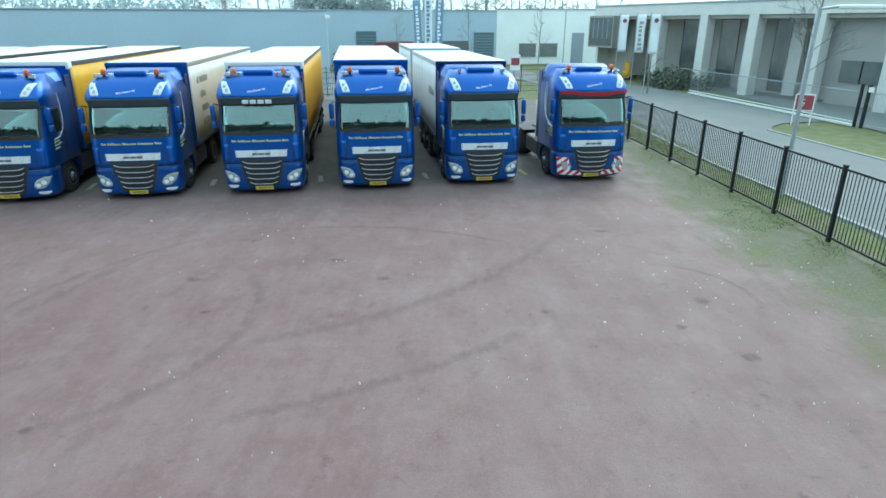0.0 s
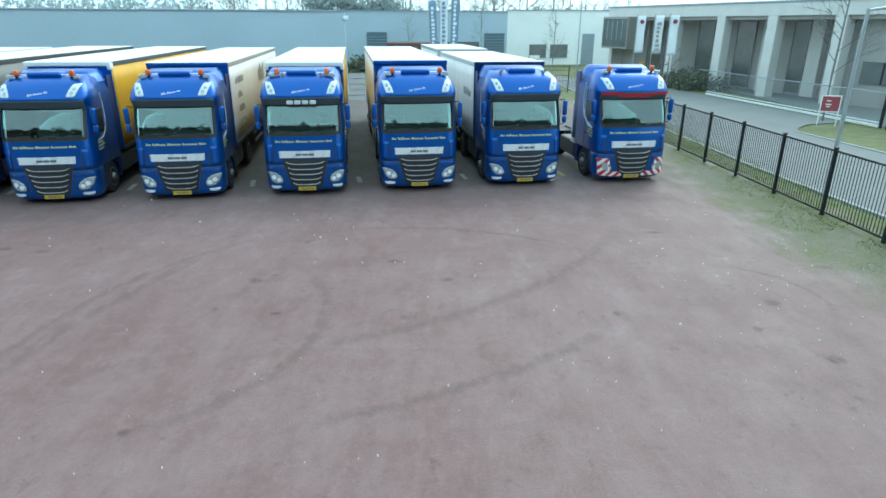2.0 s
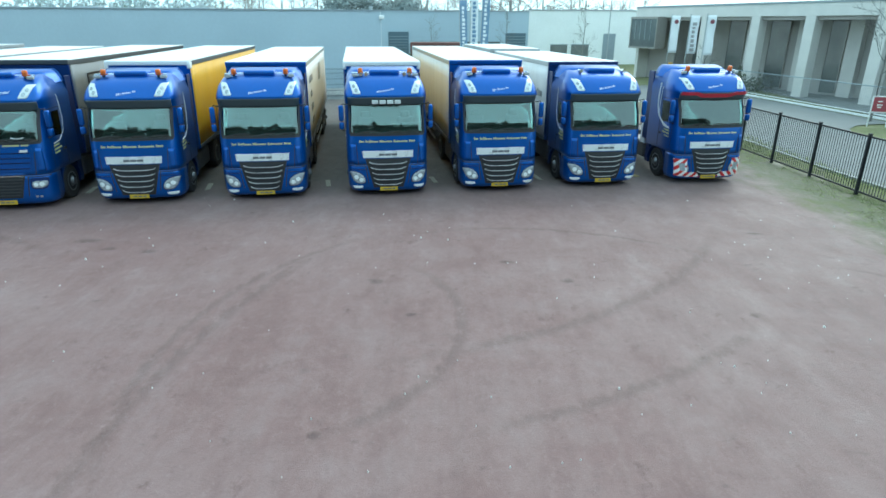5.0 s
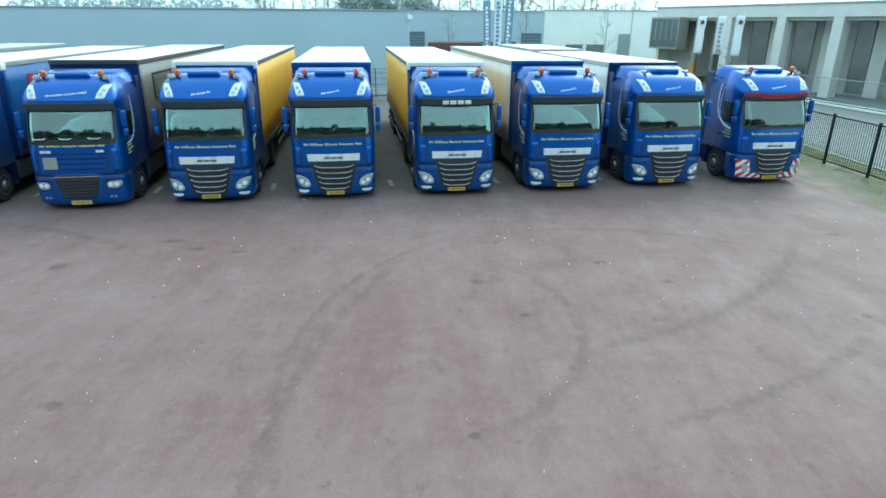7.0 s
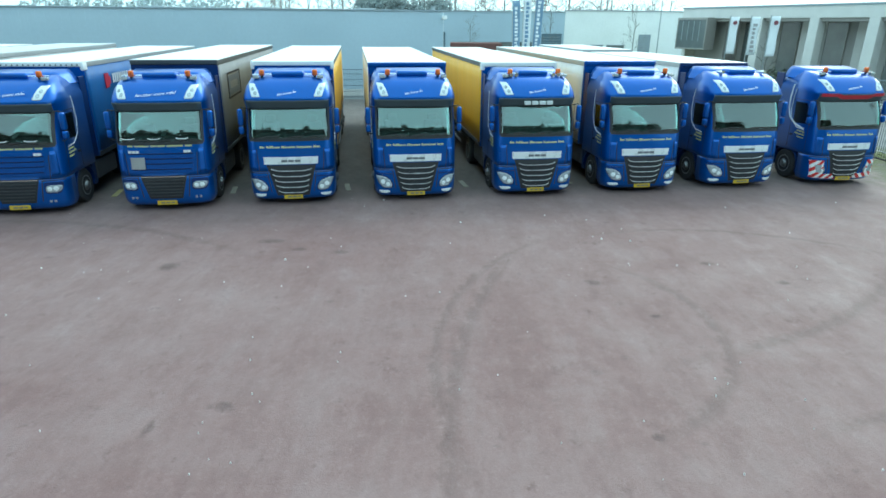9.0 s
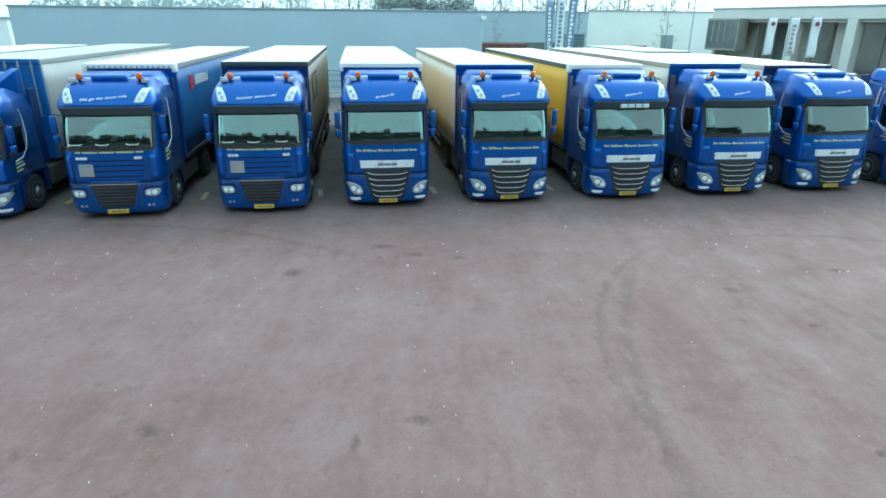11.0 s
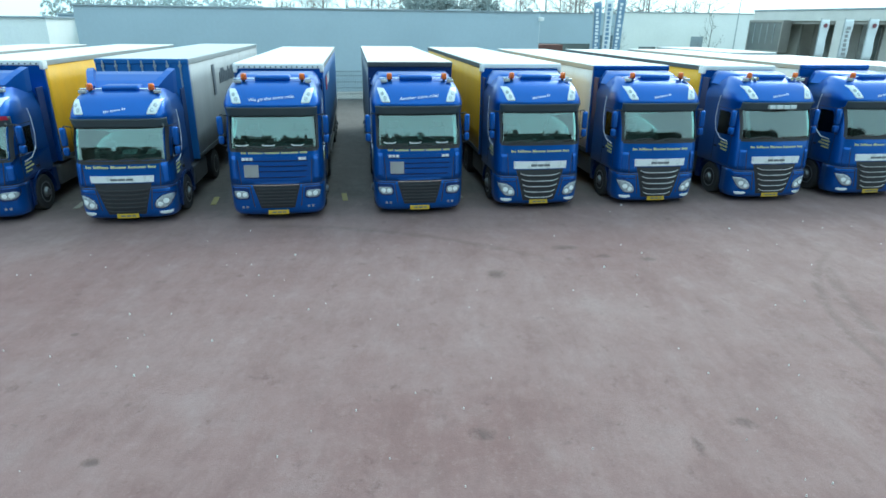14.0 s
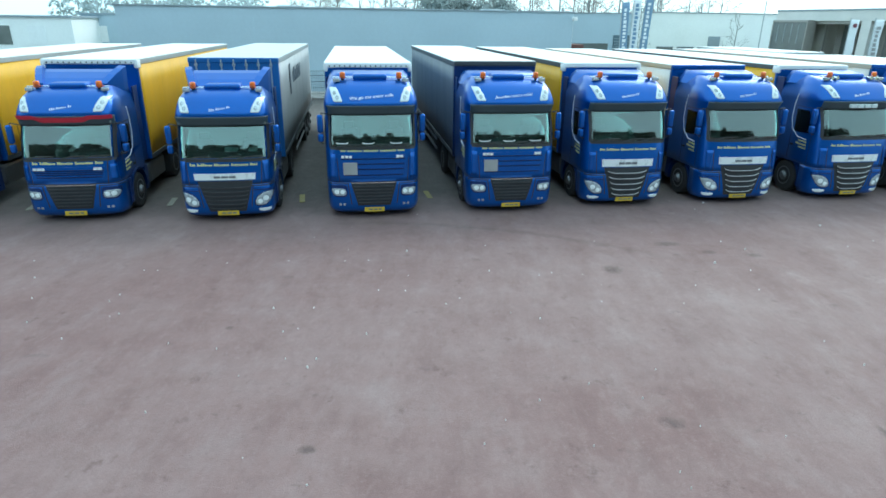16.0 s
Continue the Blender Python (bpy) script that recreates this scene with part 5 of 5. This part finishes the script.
# ---- far hall: slate part and pale part ----
C0 = Vector((-12.0, 81.6, 0))
fang = math.degrees(math.atan2(2.9, 18.9))
far = thing("far_hall", "far hall with slate and pale cladding", "building", pose(C0.x, C0.y, 0, 0, 0, fang))
part("wall", box(-12, 19.25, 0, 22, -0.1, 6.55), "cladding2", far, "slate blue cladding")
part("pale_wall", box(19.25, 46.0, -0.05, 22, -0.1, 6.75), "pale", far, "pale cladding")
part("coping", add_box(box(-12.1, 19.2, -0.1, 0.3, 6.55, 6.68), 19.2, 46.1, -0.15, 0.3, 6.75, 6.88), "coping", far)
def far_door(x0, x1, z1, mat):
    d = part("roller_door", box(x0, x1, -0.12, 0.0, 0, z1), mat, far, "closed roller door")
    b2 = bmesh.new()
    for q in range(int(z1 / 0.35)):
        add_box(b2, x0, x1, -0.14, -0.12, q * 0.35, q * 0.35 + 0.05)
    part("slat", b2, "coping", d)
far_door(16.2, 18.9, 3.95, "shutter")
far_door(29.7, 31.4, 3.9, "coping")
far_door(0.8, 3.4, 4.1, "shutter")
part("dark_band", box(5.0, 15.5, -0.12, 0.0, 0.3, 2.9), "darkglass", far, "dark ground floor glazing")
for x0, x1 in ((22.4, 24.7), (25.3, 27.7)):
    w1 = part("window", box(x0, x1, -0.16, -0.04, 0.9, 2.5), "darkglass", far, "dark boarded window")
    part("lintel", box(x0 - 0.08, x1 + 0.08, -0.18, -0.10, 2.5, 2.58), "coping", w1)
    part("sill", box(x0 - 0.08, x1 + 0.08, -0.18, -0.10, 0.82, 0.9), "coping", w1)
bm = bmesh.new()
for q in range(58):
    add_box(bm, 19.4 + q * 0.45, 19.43 + q * 0.45, -0.07, -0.05, 0, 6.7)
part("rib", bm, "pale", far)["kind"] = "stuff"
low = tagged(part("brick_shed", box(-8.0, -2.0, 74.0, 78, -0.1, 3.0, 0.02), "brick"), "low red-brown brick shed beside the far hall", "shed")

# far buildings beyond the row's far end
for x, y, w, d, h, mat, lab in ((-74, 62, 18, 14, 5.2, "pale", "pale low workshop with dark windows"), (-60, 74, 16, 14, 5.6, "cladding", "blue-grey workshop with pale strip windows"), (-92, 58, 16, 16, 6.0, "cladding2", "slate grey flat-roofed workshop")):
    b = thing("workshop", lab, "building", pose(x, y, 0, 0, 0, 12))
    part("wall", box(0, w, 0, d, -0.1, h), mat, b)
    part("roof", box(-0.2, w + 0.2, -0.2, d + 0.2, h, h + 0.2, 0.02), "coping", b)
    for k in range(5):
        wn_ = part("window", box(1.0 + k * w / 5.6, 1.0 + k * w / 5.6 + 1.6, -0.06, 0.0, 2.6, 4.4), "darkglass" if k % 2 else "whitebeam", b)

# ---- office building with columns ----
A0, A1 = Vector((15.53, 64.96, 0)), Vector((22.98, 46.72, 0))
od = (A1 - A0).normalized()
oang = math.degrees(math.atan2(od.y, od.x))
off = thing("office_building", "grey concrete office with a colonnade and deep roof", "building", pose(A0.x, A0.y, 0, 0, 0, oang))
OL = 52.0
part("roof", box(-0.4, OL, 0.0, 24, 5.72, 6.72, 0.03), "concrete", off, "deep concrete roof slab")
part("roof_edge", box(-0.45, OL, -0.06, 0.1, 6.60, 6.76, 0.02), "coping", off)
part("soffit_beam", box(3.9, OL, 0.25, 0.9, 5.45, 5.72, 0.02), "bronze", off)
part("rear_wall", box(3.9, OL, 3.4, 3.7, -0.1, 5.75), "backwall", off, "grey wall behind the columns")
part("side_wall", box(-0.2, 0.2, 0.3, 24, -0.1, 5.72), "concrete", off)
for u in (8.9, 14.3, 19.15, 24.45, 29.6, 34.8, 40.0, 45.2):
    shared("office_column", "column", lambda: box(-0.42, 0.42, 0.0, 0.85, -0.1, 5.74, 0.03), "concrete", off, at=pose(u, 0, 0))
for u, w in ((4.6, 1.4), (8.7, 1.8), (13.1, 1.8), (18.5, 1.3), (22.3, 0.6)):
    wq = part("window", box(u, u + w, 3.30, 3.42, 0.15, 5.40), "darkglass", off, "tall dark window")
    part("jamb", box(u - 0.06, u, 3.26, 3.40, 0.1, 5.45), "bronze", wq)
    part("jamb", box(u + w, u + w + 0.06, 3.26, 3.40, 0.1, 5.45), "bronze", wq)
for u in (11.0, 16.0, 20.2):
    part("pier", box(u, u + 1.1, 2.9, 3.4, -0.1, 5.72, 0.02), "concrete", off, "pale concrete pier")
part("front_wall", box(25.0, OL, 1.2, 1.5, -0.1, 5.72), "backwall", off, "grey front wall")
wq = part("window", box(25.8, 34.0, 1.10, 1.22, 1.45, 2.85), "darkglass", off, "wide dark strip window")
for q in range(5):
    part("mullion", box(27.2 + q * 1.4, 27.28 + q * 1.4, 1.06, 1.12, 1.45, 2.85), "steel", wq)
bay = part("bay_window", add_box(add_box(add_box(box(0.0, 3.9, -0.9, 0.3, 5.60, 5.80, 0.02), 0.0, 3.9, -0.9, 0.3, 2.88, 3.03, 0.02), 0.0, 0.10, -0.9, 0.3, 3.03, 5.60, 0.02), 3.78, 3.9, -0.9, 0.3, 3.03, 5.60, 0.02), "bronze", off, "bronze framed projecting bay window")
part("pane", box(0.10, 3.78, -0.84, -0.78, 3.03, 5.60), "darkglass", bay, "dark glass pane")
for q in range(4):
    part("mullion", box(0.7 + 0.75 * q, 0.76 + 0.75 * q, -0.87, -0.84, 3.7, 5.45), "galv", bay)
part("ground_floor", box(0.2, 3.9, 1.6, 1.9, -0.1, 5.72), "backwall", off)

# sliding gate with a white beam, its posts and the red sign
G0, G1 = Vector((19.03, 47.98, 0)), Vector((21.66, 32.01, 0))
gd = G1 - G0
gate = thing("sliding_gate", "long grey sliding gate with a white bottom beam", "gate", Matrix.Translation(G0) @ Matrix.Rotation(math.atan2(gd.y, gd.x), 4, "Z"))
part("bottom_beam", box(0, gd.length, -0.07, 0.07, 0.03, 0.16, 0.02), "whitebeam", gate, "white bottom beam")
part("lower_rail", box(0, gd.length, -0.03, 0.03, 0.25, 0.30), "whitebeam", gate)
part("top_rail", box(-1.5, gd.length, -0.03, 0.03, 1.76, 1.82, 0.01), "coping", gate)
bm = bmesh.new()
for k in range(int(gd.length / 0.14)):
    add_tube(bm, [(0.14 * k + 0.07, 0, 0.26), (0.14 * k + 0.07, 0, 1.75)], 0.010, 4)
part("bar_infill", bm, "galv", gate)["kind"] = "stuff"
part("gate_post", box(gd.length - 0.05, gd.length + 0.07, -0.07, 0.07, 0, 2.2, 0.02), "steel", gate, "dark steel gate post")
part("gate_post", box(gd.length + 0.40, gd.length + 0.54, -0.07, 0.07, 0, 2.2, 0.02), "steel", gate, "dark steel gate post")
part("notice", box(gd.length + 0.54, gd.length + 0.85, -0.12, -0.08, 1.85, 2.10), "whitebeam", gate, "small white notice plate")
gf = thing("gate_fence", "grey bar fence beyond the gate post", "fence", Matrix.Translation(G1 + gd.normalized() * 0.8) @ Matrix.Rotation(math.atan2(gd.y, gd.x), 4, "Z"), kind="structure")
bm = bmesh.new()
for k in range(80):
    add_tube(bm, [(0.14 * k, 0, 0.1), (0.14 * k, 0, 1.9)], 0.012, 4)
for z in (0.2, 1.8):
    add_box(bm, 0, 11.2, -0.02, 0.02, z - 0.02, z + 0.02)
part("bar_infill", bm, "galv", gf)["kind"] = "stuff"
sg = thing("sign_board", "red sign board on two pale posts in grass", "sign", pose(19.22, 32.7, 0, 0, 0, -20))
part("post", box(-0.46, -0.41, -0.03, 0.03, 0, 1.60), "whitebeam", sg)
part("post", box(0.41, 0.46, -0.03, 0.03, 0, 1.60), "whitebeam", sg)
part("board", box(-0.47, 0.47, -0.06, -0.03, 0.74, 1.62, 0.01), "whitebeam", sg, "white board edge")
part("red_panel", box(-0.41, 0.41, -0.07, -0.058, 0.80, 1.56, 0.004), "signred", sg)
bm = bmesh.new()
for z, w in ((1.30, 0.20), (1.12, 0.26), (1.00, 0.18)):
    add_box(bm, -0.1 - w / 2, -0.1 + w / 2, -0.080, -0.072, z, z + 0.06)
part("lettering", bm, "whitebeam", sg, "white bars of unreadable lettering")
s2 = thing("info_board", "white board with a red panel on a post", "sign", pose(5.2, 45.5, 0, 0, 0, 0))
part("post", box(-0.05, 0.05, -0.05, 0.05, 0, 3.0), "galv", s2)
part("board", box(-0.36, 0.36, -0.09, -0.05, 1.9, 3.0, 0.01), "whitebeam", s2)
part("red_panel", box(-0.30, 0.30, -0.10, -0.088, 2.25, 2.75), "signred", s2)


# ---- flags ----
def banner(x, y, z0, z1, w, mat, ink, name, label, lean=0.0, group="flags"):
    f = thing("banner_flag", label, "flag", pose(x, y, 0, 0, lean, 0), group)
    part("pole", tube([(0, 0, 0), (0, 0, z1 + 0.1)], 0.035, 8), "galv", f)
    bm = bmesh.new()
    n = 12
    rows = [[bm.verts.new((0.04 + w * i / 5, 0.05 * math.sin(k * 0.8 + i * 0.6) * (i / 5), z0 + (z1 - z0) * k / n)) for i in range(6)] for k in range(n + 1)]
    for a, c in zip(rows, rows[1:]):
        for i in range(5):
            bm.faces.new((a[i], a[i + 1], c[i + 1], c[i]))
    r = bmesh.ops.extrude_face_region(bm, geom=bm.faces[:])
    for v in r["geom"]:
        if isinstance(v, bmesh.types.BMVert):
            v.co.y += 0.012
    cloth = part("cloth", bm, mat, f, "", True)
    bm = bmesh.new()
    rnd = random.Random(int(x * 10))
    z = z1 - 0.5
    if ink != "emblem":
        while z > z0 + 0.3:
            h = rnd.choice((0.16, 0.22, 0.26))
            add_box(bm, 0.04 + w * 0.25, 0.04 + w * (0.55 + 0.2 * rnd.random()), -0.075, -0.06, z - h, z)
            z -= h + 0.10
    else:
        add_tube(bm, [(0.04 + w * 0.55, -0.05, z1 - 0.45), (0.04 + w * 0.55, -0.075, z1 - 0.45)], w * 0.24, 14)
    part("print", bm, ink, cloth, "vertical bars of unreadable print" if ink != "emblem" else "dark red emblem disc")
    return f


banner(-2.45, 57.0, 2.0, 7.0, 0.62, "flagblue", "flag", "b", "tall blue banner flag with white print", -2)
banner(-1.70, 57.0, 2.0, 7.4, 0.66, "flag", "flagblue", "b", "tall white banner flag with blue print", 0)
banner(-0.90, 57.0, 2.0, 7.5, 0.66, "flagblue", "flag", "b", "tall blue banner flag with white print", 2)
for (x, y), mat, ink in (((14.1, 51.4), "flag", "emblem"), ((15.0, 49.8), "flag", "grey_ink"), ((15.3, 47.4), "flag", "emblem")):
    banner(x, y, 2.95, 5.75, 0.66, mat, ink, "f", "white house flag on a tall pole" + (" with a dark red emblem" if ink == "emblem" else ""), 0, "house flags")

# small yellow wheel loader far off
ld = thing("wheel_loader", "small yellow loader parked before the office", "machine", pose(17.9, 61.0, 0, 0, 0, -16) @ Matrix.Scale(0.55, 4))
part("body", box(-0.7, 0.7, -1.4, 1.4, 0.5, 1.3, 0.08), "machine", ld)
part("cab", box(-0.40, 0.40, -0.5, 0.7, 1.3, 2.9, 0.08), "machine", ld)
part("cab_roof", box(-0.45, 0.45, -0.6, 0.8, 2.9, 3.0, 0.04), "machine", ld)
part("arm", tube([(0, -1.2, 1.2), (0, -2.0, 1.6), (0, -2.6, 1.0)], 0.14, 8), "machine", ld)
for s in (-1, 1):
    for y in (-0.9, 0.9):
        wheel(ld, s * 0.8, y, s, 0.5, 0.3)


# ---- bare trees ----
def grow(bm, p, d, length, r, depth, rnd, spread, twig):
    q = p + d * length * 0.5 + Vector((rnd.uniform(-1, 1), rnd.uniform(-1, 1), 0)) * length * 0.05
    e = p + d * length + Vector((rnd.uniform(-1, 1), rnd.uniform(-1, 1), rnd.uniform(0, 0.5))) * length * 0.08
    add_tube(bm, [p, q, e], r, 5 if depth > 1 else 3, r * 0.6)
    if depth == 0:
        return
    for k in range(rnd.choice((3, 4)) if depth > 1 else twig):
        a = rnd.uniform(0, 2 * math.pi)
        tilt = rnd.uniform(0.35, 0.95) * spread
        side = d.orthogonal().normalized()
        nd = (Matrix.Rotation(a, 3, d) @ (Matrix.Rotation(tilt, 3, side) @ d)).normalized()
        nd.z = max(nd.z, 0.05) + 0.12
        f = rnd.uniform(0.45, 1.0)
        grow(bm, p.lerp(e, f), nd.normalized(), length * rnd.uniform(0.55, 0.78), r * 0.55, depth - 1, rnd, spread, twig)


def bare_tree(name, m, height, seed, mat, label, depth=4, group="", trunk_r=None, spread=1.0, twig=4, limb=1.0):
    rnd = random.Random(seed)
    t = thing(name, label, "tree", m, group)
    r = trunk_r or height * 0.014
    hb = height * 0.30
    part("trunk", tube([(0, 0, -0.1), (0.03 * height * rnd.uniform(-.3, .3), 0, hb), (0.02 * height * rnd.uniform(-1, 1), 0, height * 0.75), (0, 0, height * 0.95)], r, 7, r * 0.25), mat, t)
    bm = bmesh.new()
    for k in range(9):
        z = hb + (height * 0.6) * k / 9
        a = rnd.uniform(0, 6.283)
        up = (0.5 + 0.6 * k / 9) / limb ** 1.3
        d = Vector((math.cos(a), math.sin(a), up)).normalized()
        grow(bm, Vector((0, 0, z)), d, height * limb * rnd.uniform(0.17, 0.25) * (1.1 - 0.5 * k / 9), r * 0.30, depth - 2, rnd, spread, twig)
    part("crown", bm, mat, t, "bare twiggy crown")
    return t


rnd = random.Random(11)
protos = [bare_tree("bare_tree", pose(-40 + 24 * i, 118, 0), 15 + i % 2 * 2, 20 + i, "twig", "tall bare winter tree in the far wood", group="far wood", trunk_r=0.20, twig=5) for i in range(4)]
for k in range(44):
    x = -46 + 78 * k / 43 + rnd.uniform(-1.2, 1.2)
    s = rnd.uniform(0.75, 1.1) * (0.62 if x < -38 or x > 24 else 1.0)
    c = copy_thing(protos[k % 4], pose(x, 112 + rnd.uniform(-6, 16), 0, 0, 0, rnd.uniform(0, 360)) @ Matrix.Diagonal((s, s, s, 1)))
def shrub_mass(name, x0, x1, y, h0, h1, seed, mat, label, count=260, depth=5.0, card=1.0, clump=7):
    rnd = random.Random(seed)
    bm = bmesh.new()
    for _ in range(count):
        x = rnd.uniform(x0, x1)
        h = rnd.uniform(0.1, 1.0) * (h0 + (h1 - h0) * (0.5 + 0.5 * noise.noise((x * 0.2, seed, 0))))
        c = Vector((x, y + rnd.uniform(-depth / 2, depth / 2), h))
        for _ in range(clump):
            o = c + Vector((rnd.gauss(0, 0.5), rnd.gauss(0, 0.5), rnd.gauss(0, 0.4)))
            n = Vector((rnd.gauss(0, 1), rnd.gauss(0, 1), rnd.gauss(0, 1))).normalized()
            a = n.orthogonal() * rnd.uniform(0.25, 0.6) * card
            b3 = n.cross(a) * 0.6
            bm.faces.new([bm.verts.new(o + w_) for w_ in (a, b3, -a * 0.7, -b3)])
    return tagged(part(name, bm, mat), label, "bushes", kind="stuff")


shrub_mass("far_undergrowth", -48, 32, 128, 5.5, 9.5, 3, "twig", "grey undergrowth between the far trees", 2200, 16, 0.45, 8)
shrub_mass("evergreens", -22, -8, 96, 7, 10, 4, "evergreen", "dark evergreens behind the far hall", 900, 6, 0.4, 18)
shrub_mass("hedge", -12, 3, 72, 0.8, 1.4, 5, "hedge", "dark hedge before the far hall", 500, 2, 0.3, 16)
# tree belt out of view behind the camera, added to darken the lower windscreens
shrub_mass("rear_wood", -75, 45, -36, 15, 26, 8, "rearwood", "unseen tree belt added behind the camera for windscreen reflections", 5200, 9, 1.5, 7)
shrub_mass("distant_trees", -130, -72, 190, 8, 15, 6, "hazetree", "distant trees on the skyline with haze in their colour", 900, 20)
shrub_mass("shrubs", 18.6, 22.0, 54, 0.3, 0.8, 7, "hedge", "low shrubs before the office", 300, 6, 0.25, 20)
bare_tree("street_tree", pose(20.3, 34.8, 0), 8.6, 71, "bark", "young bare tree beside the sliding gate", trunk_r=0.075, twig=5, limb=0.72, depth=5)
bare_tree("street_tree", pose(9.1, 60.0, 0), 6.6, 72, "bark", "slender bare tree before the pale hall", trunk_r=0.06, limb=0.75)
bare_tree("street_tree", pose(-5.6, 77.0, 0), 6.2, 73, "bark", "slender bare tree before the slate hall", trunk_r=0.06, limb=0.75)
bare_tree("street_tree", pose(2.7, 69.0, 0), 6.6, 74, "bark", "slender bare tree before the slate hall", trunk_r=0.06, limb=0.75)
bare_tree("street_tree", pose(15.9, 48.2, 0), 6.0, 75, "bark", "slender bare tree between the house flags", trunk_r=0.06, limb=0.6)
pole = tagged(part("lamp_mast", tube([(11.4, 60, 0), (11.4, 60, 7.5)], 0.06, 8, 0.04), "galv"), "thin grey lamp mast before the hall", "mast")

# ---- loose pale stones in the yard, moss tufts on the verge ----
rnd = random.Random(21)
bm = bmesh.new()
for _ in range(900):
    x, y = rnd.uniform(-34, 9.0), rnd.triangular(3.2, 19, 4.5)
    if rnd.random() > 0.14 + 0.4 * (noise.noise((x * 0.5, y * 0.5, 4.0)) > 0.1) and x < 3.5:
        continue
    r = rnd.uniform(0.007, 0.016) * (1.9 if rnd.random() < 0.10 else 1)
    a = rnd.uniform(0, 6.28)
    ps = [(math.cos(a + q * 1.2566) * r * rnd.uniform(0.7, 1.2), math.sin(a + q * 1.2566) * r * rnd.uniform(0.7, 1.2)) for q in range(5)]
    z = 0.012
    lo = [bm.verts.new((x + p, y + q, z - 0.02)) for p, q in ps]
    hi = [bm.verts.new((x + p * 0.6, y + q * 0.6, z + r * 0.7)) for p, q in ps]
    bm.faces.new(hi)
    for q in range(5):
        bm.faces.new((lo[q], lo[(q + 1) % 5], hi[(q + 1) % 5], hi[q]))
tagged(part("loose_stones", bm, "stone"), "scattered small pale stones on the yard", "stones", kind="stuff")

bm = bmesh.new()
for _ in range(34000):
    y = rnd.uniform(5, 36)
    x = rnd.triangular(7.2, 11.2, 9.8)
    if noise.noise((x * 0.8, y * 0.8, 2.0)) + (x - 8.6) * 0.25 < 0.0:
        continue
    h = rnd.uniform(0.012, 0.035) * (1.6 if x > 9.0 else 1)
    a = rnd.uniform(0, 6.28)
    w = 0.012
    dx, dy = math.cos(a) * w, math.sin(a) * w
    lx, ly = rnd.gauss(0, 0.07), rnd.gauss(0.03, 0.07)
    bm.faces.new([bm.verts.new(p) for p in ((x - dx, y - dy, -0.01), (x + dx, y + dy, -0.01), (x + lx, y + ly, h))])
tagged(part("verge_grass", bm, "blades"), "short winter grass and moss along the fence", "grass", kind="stuff")
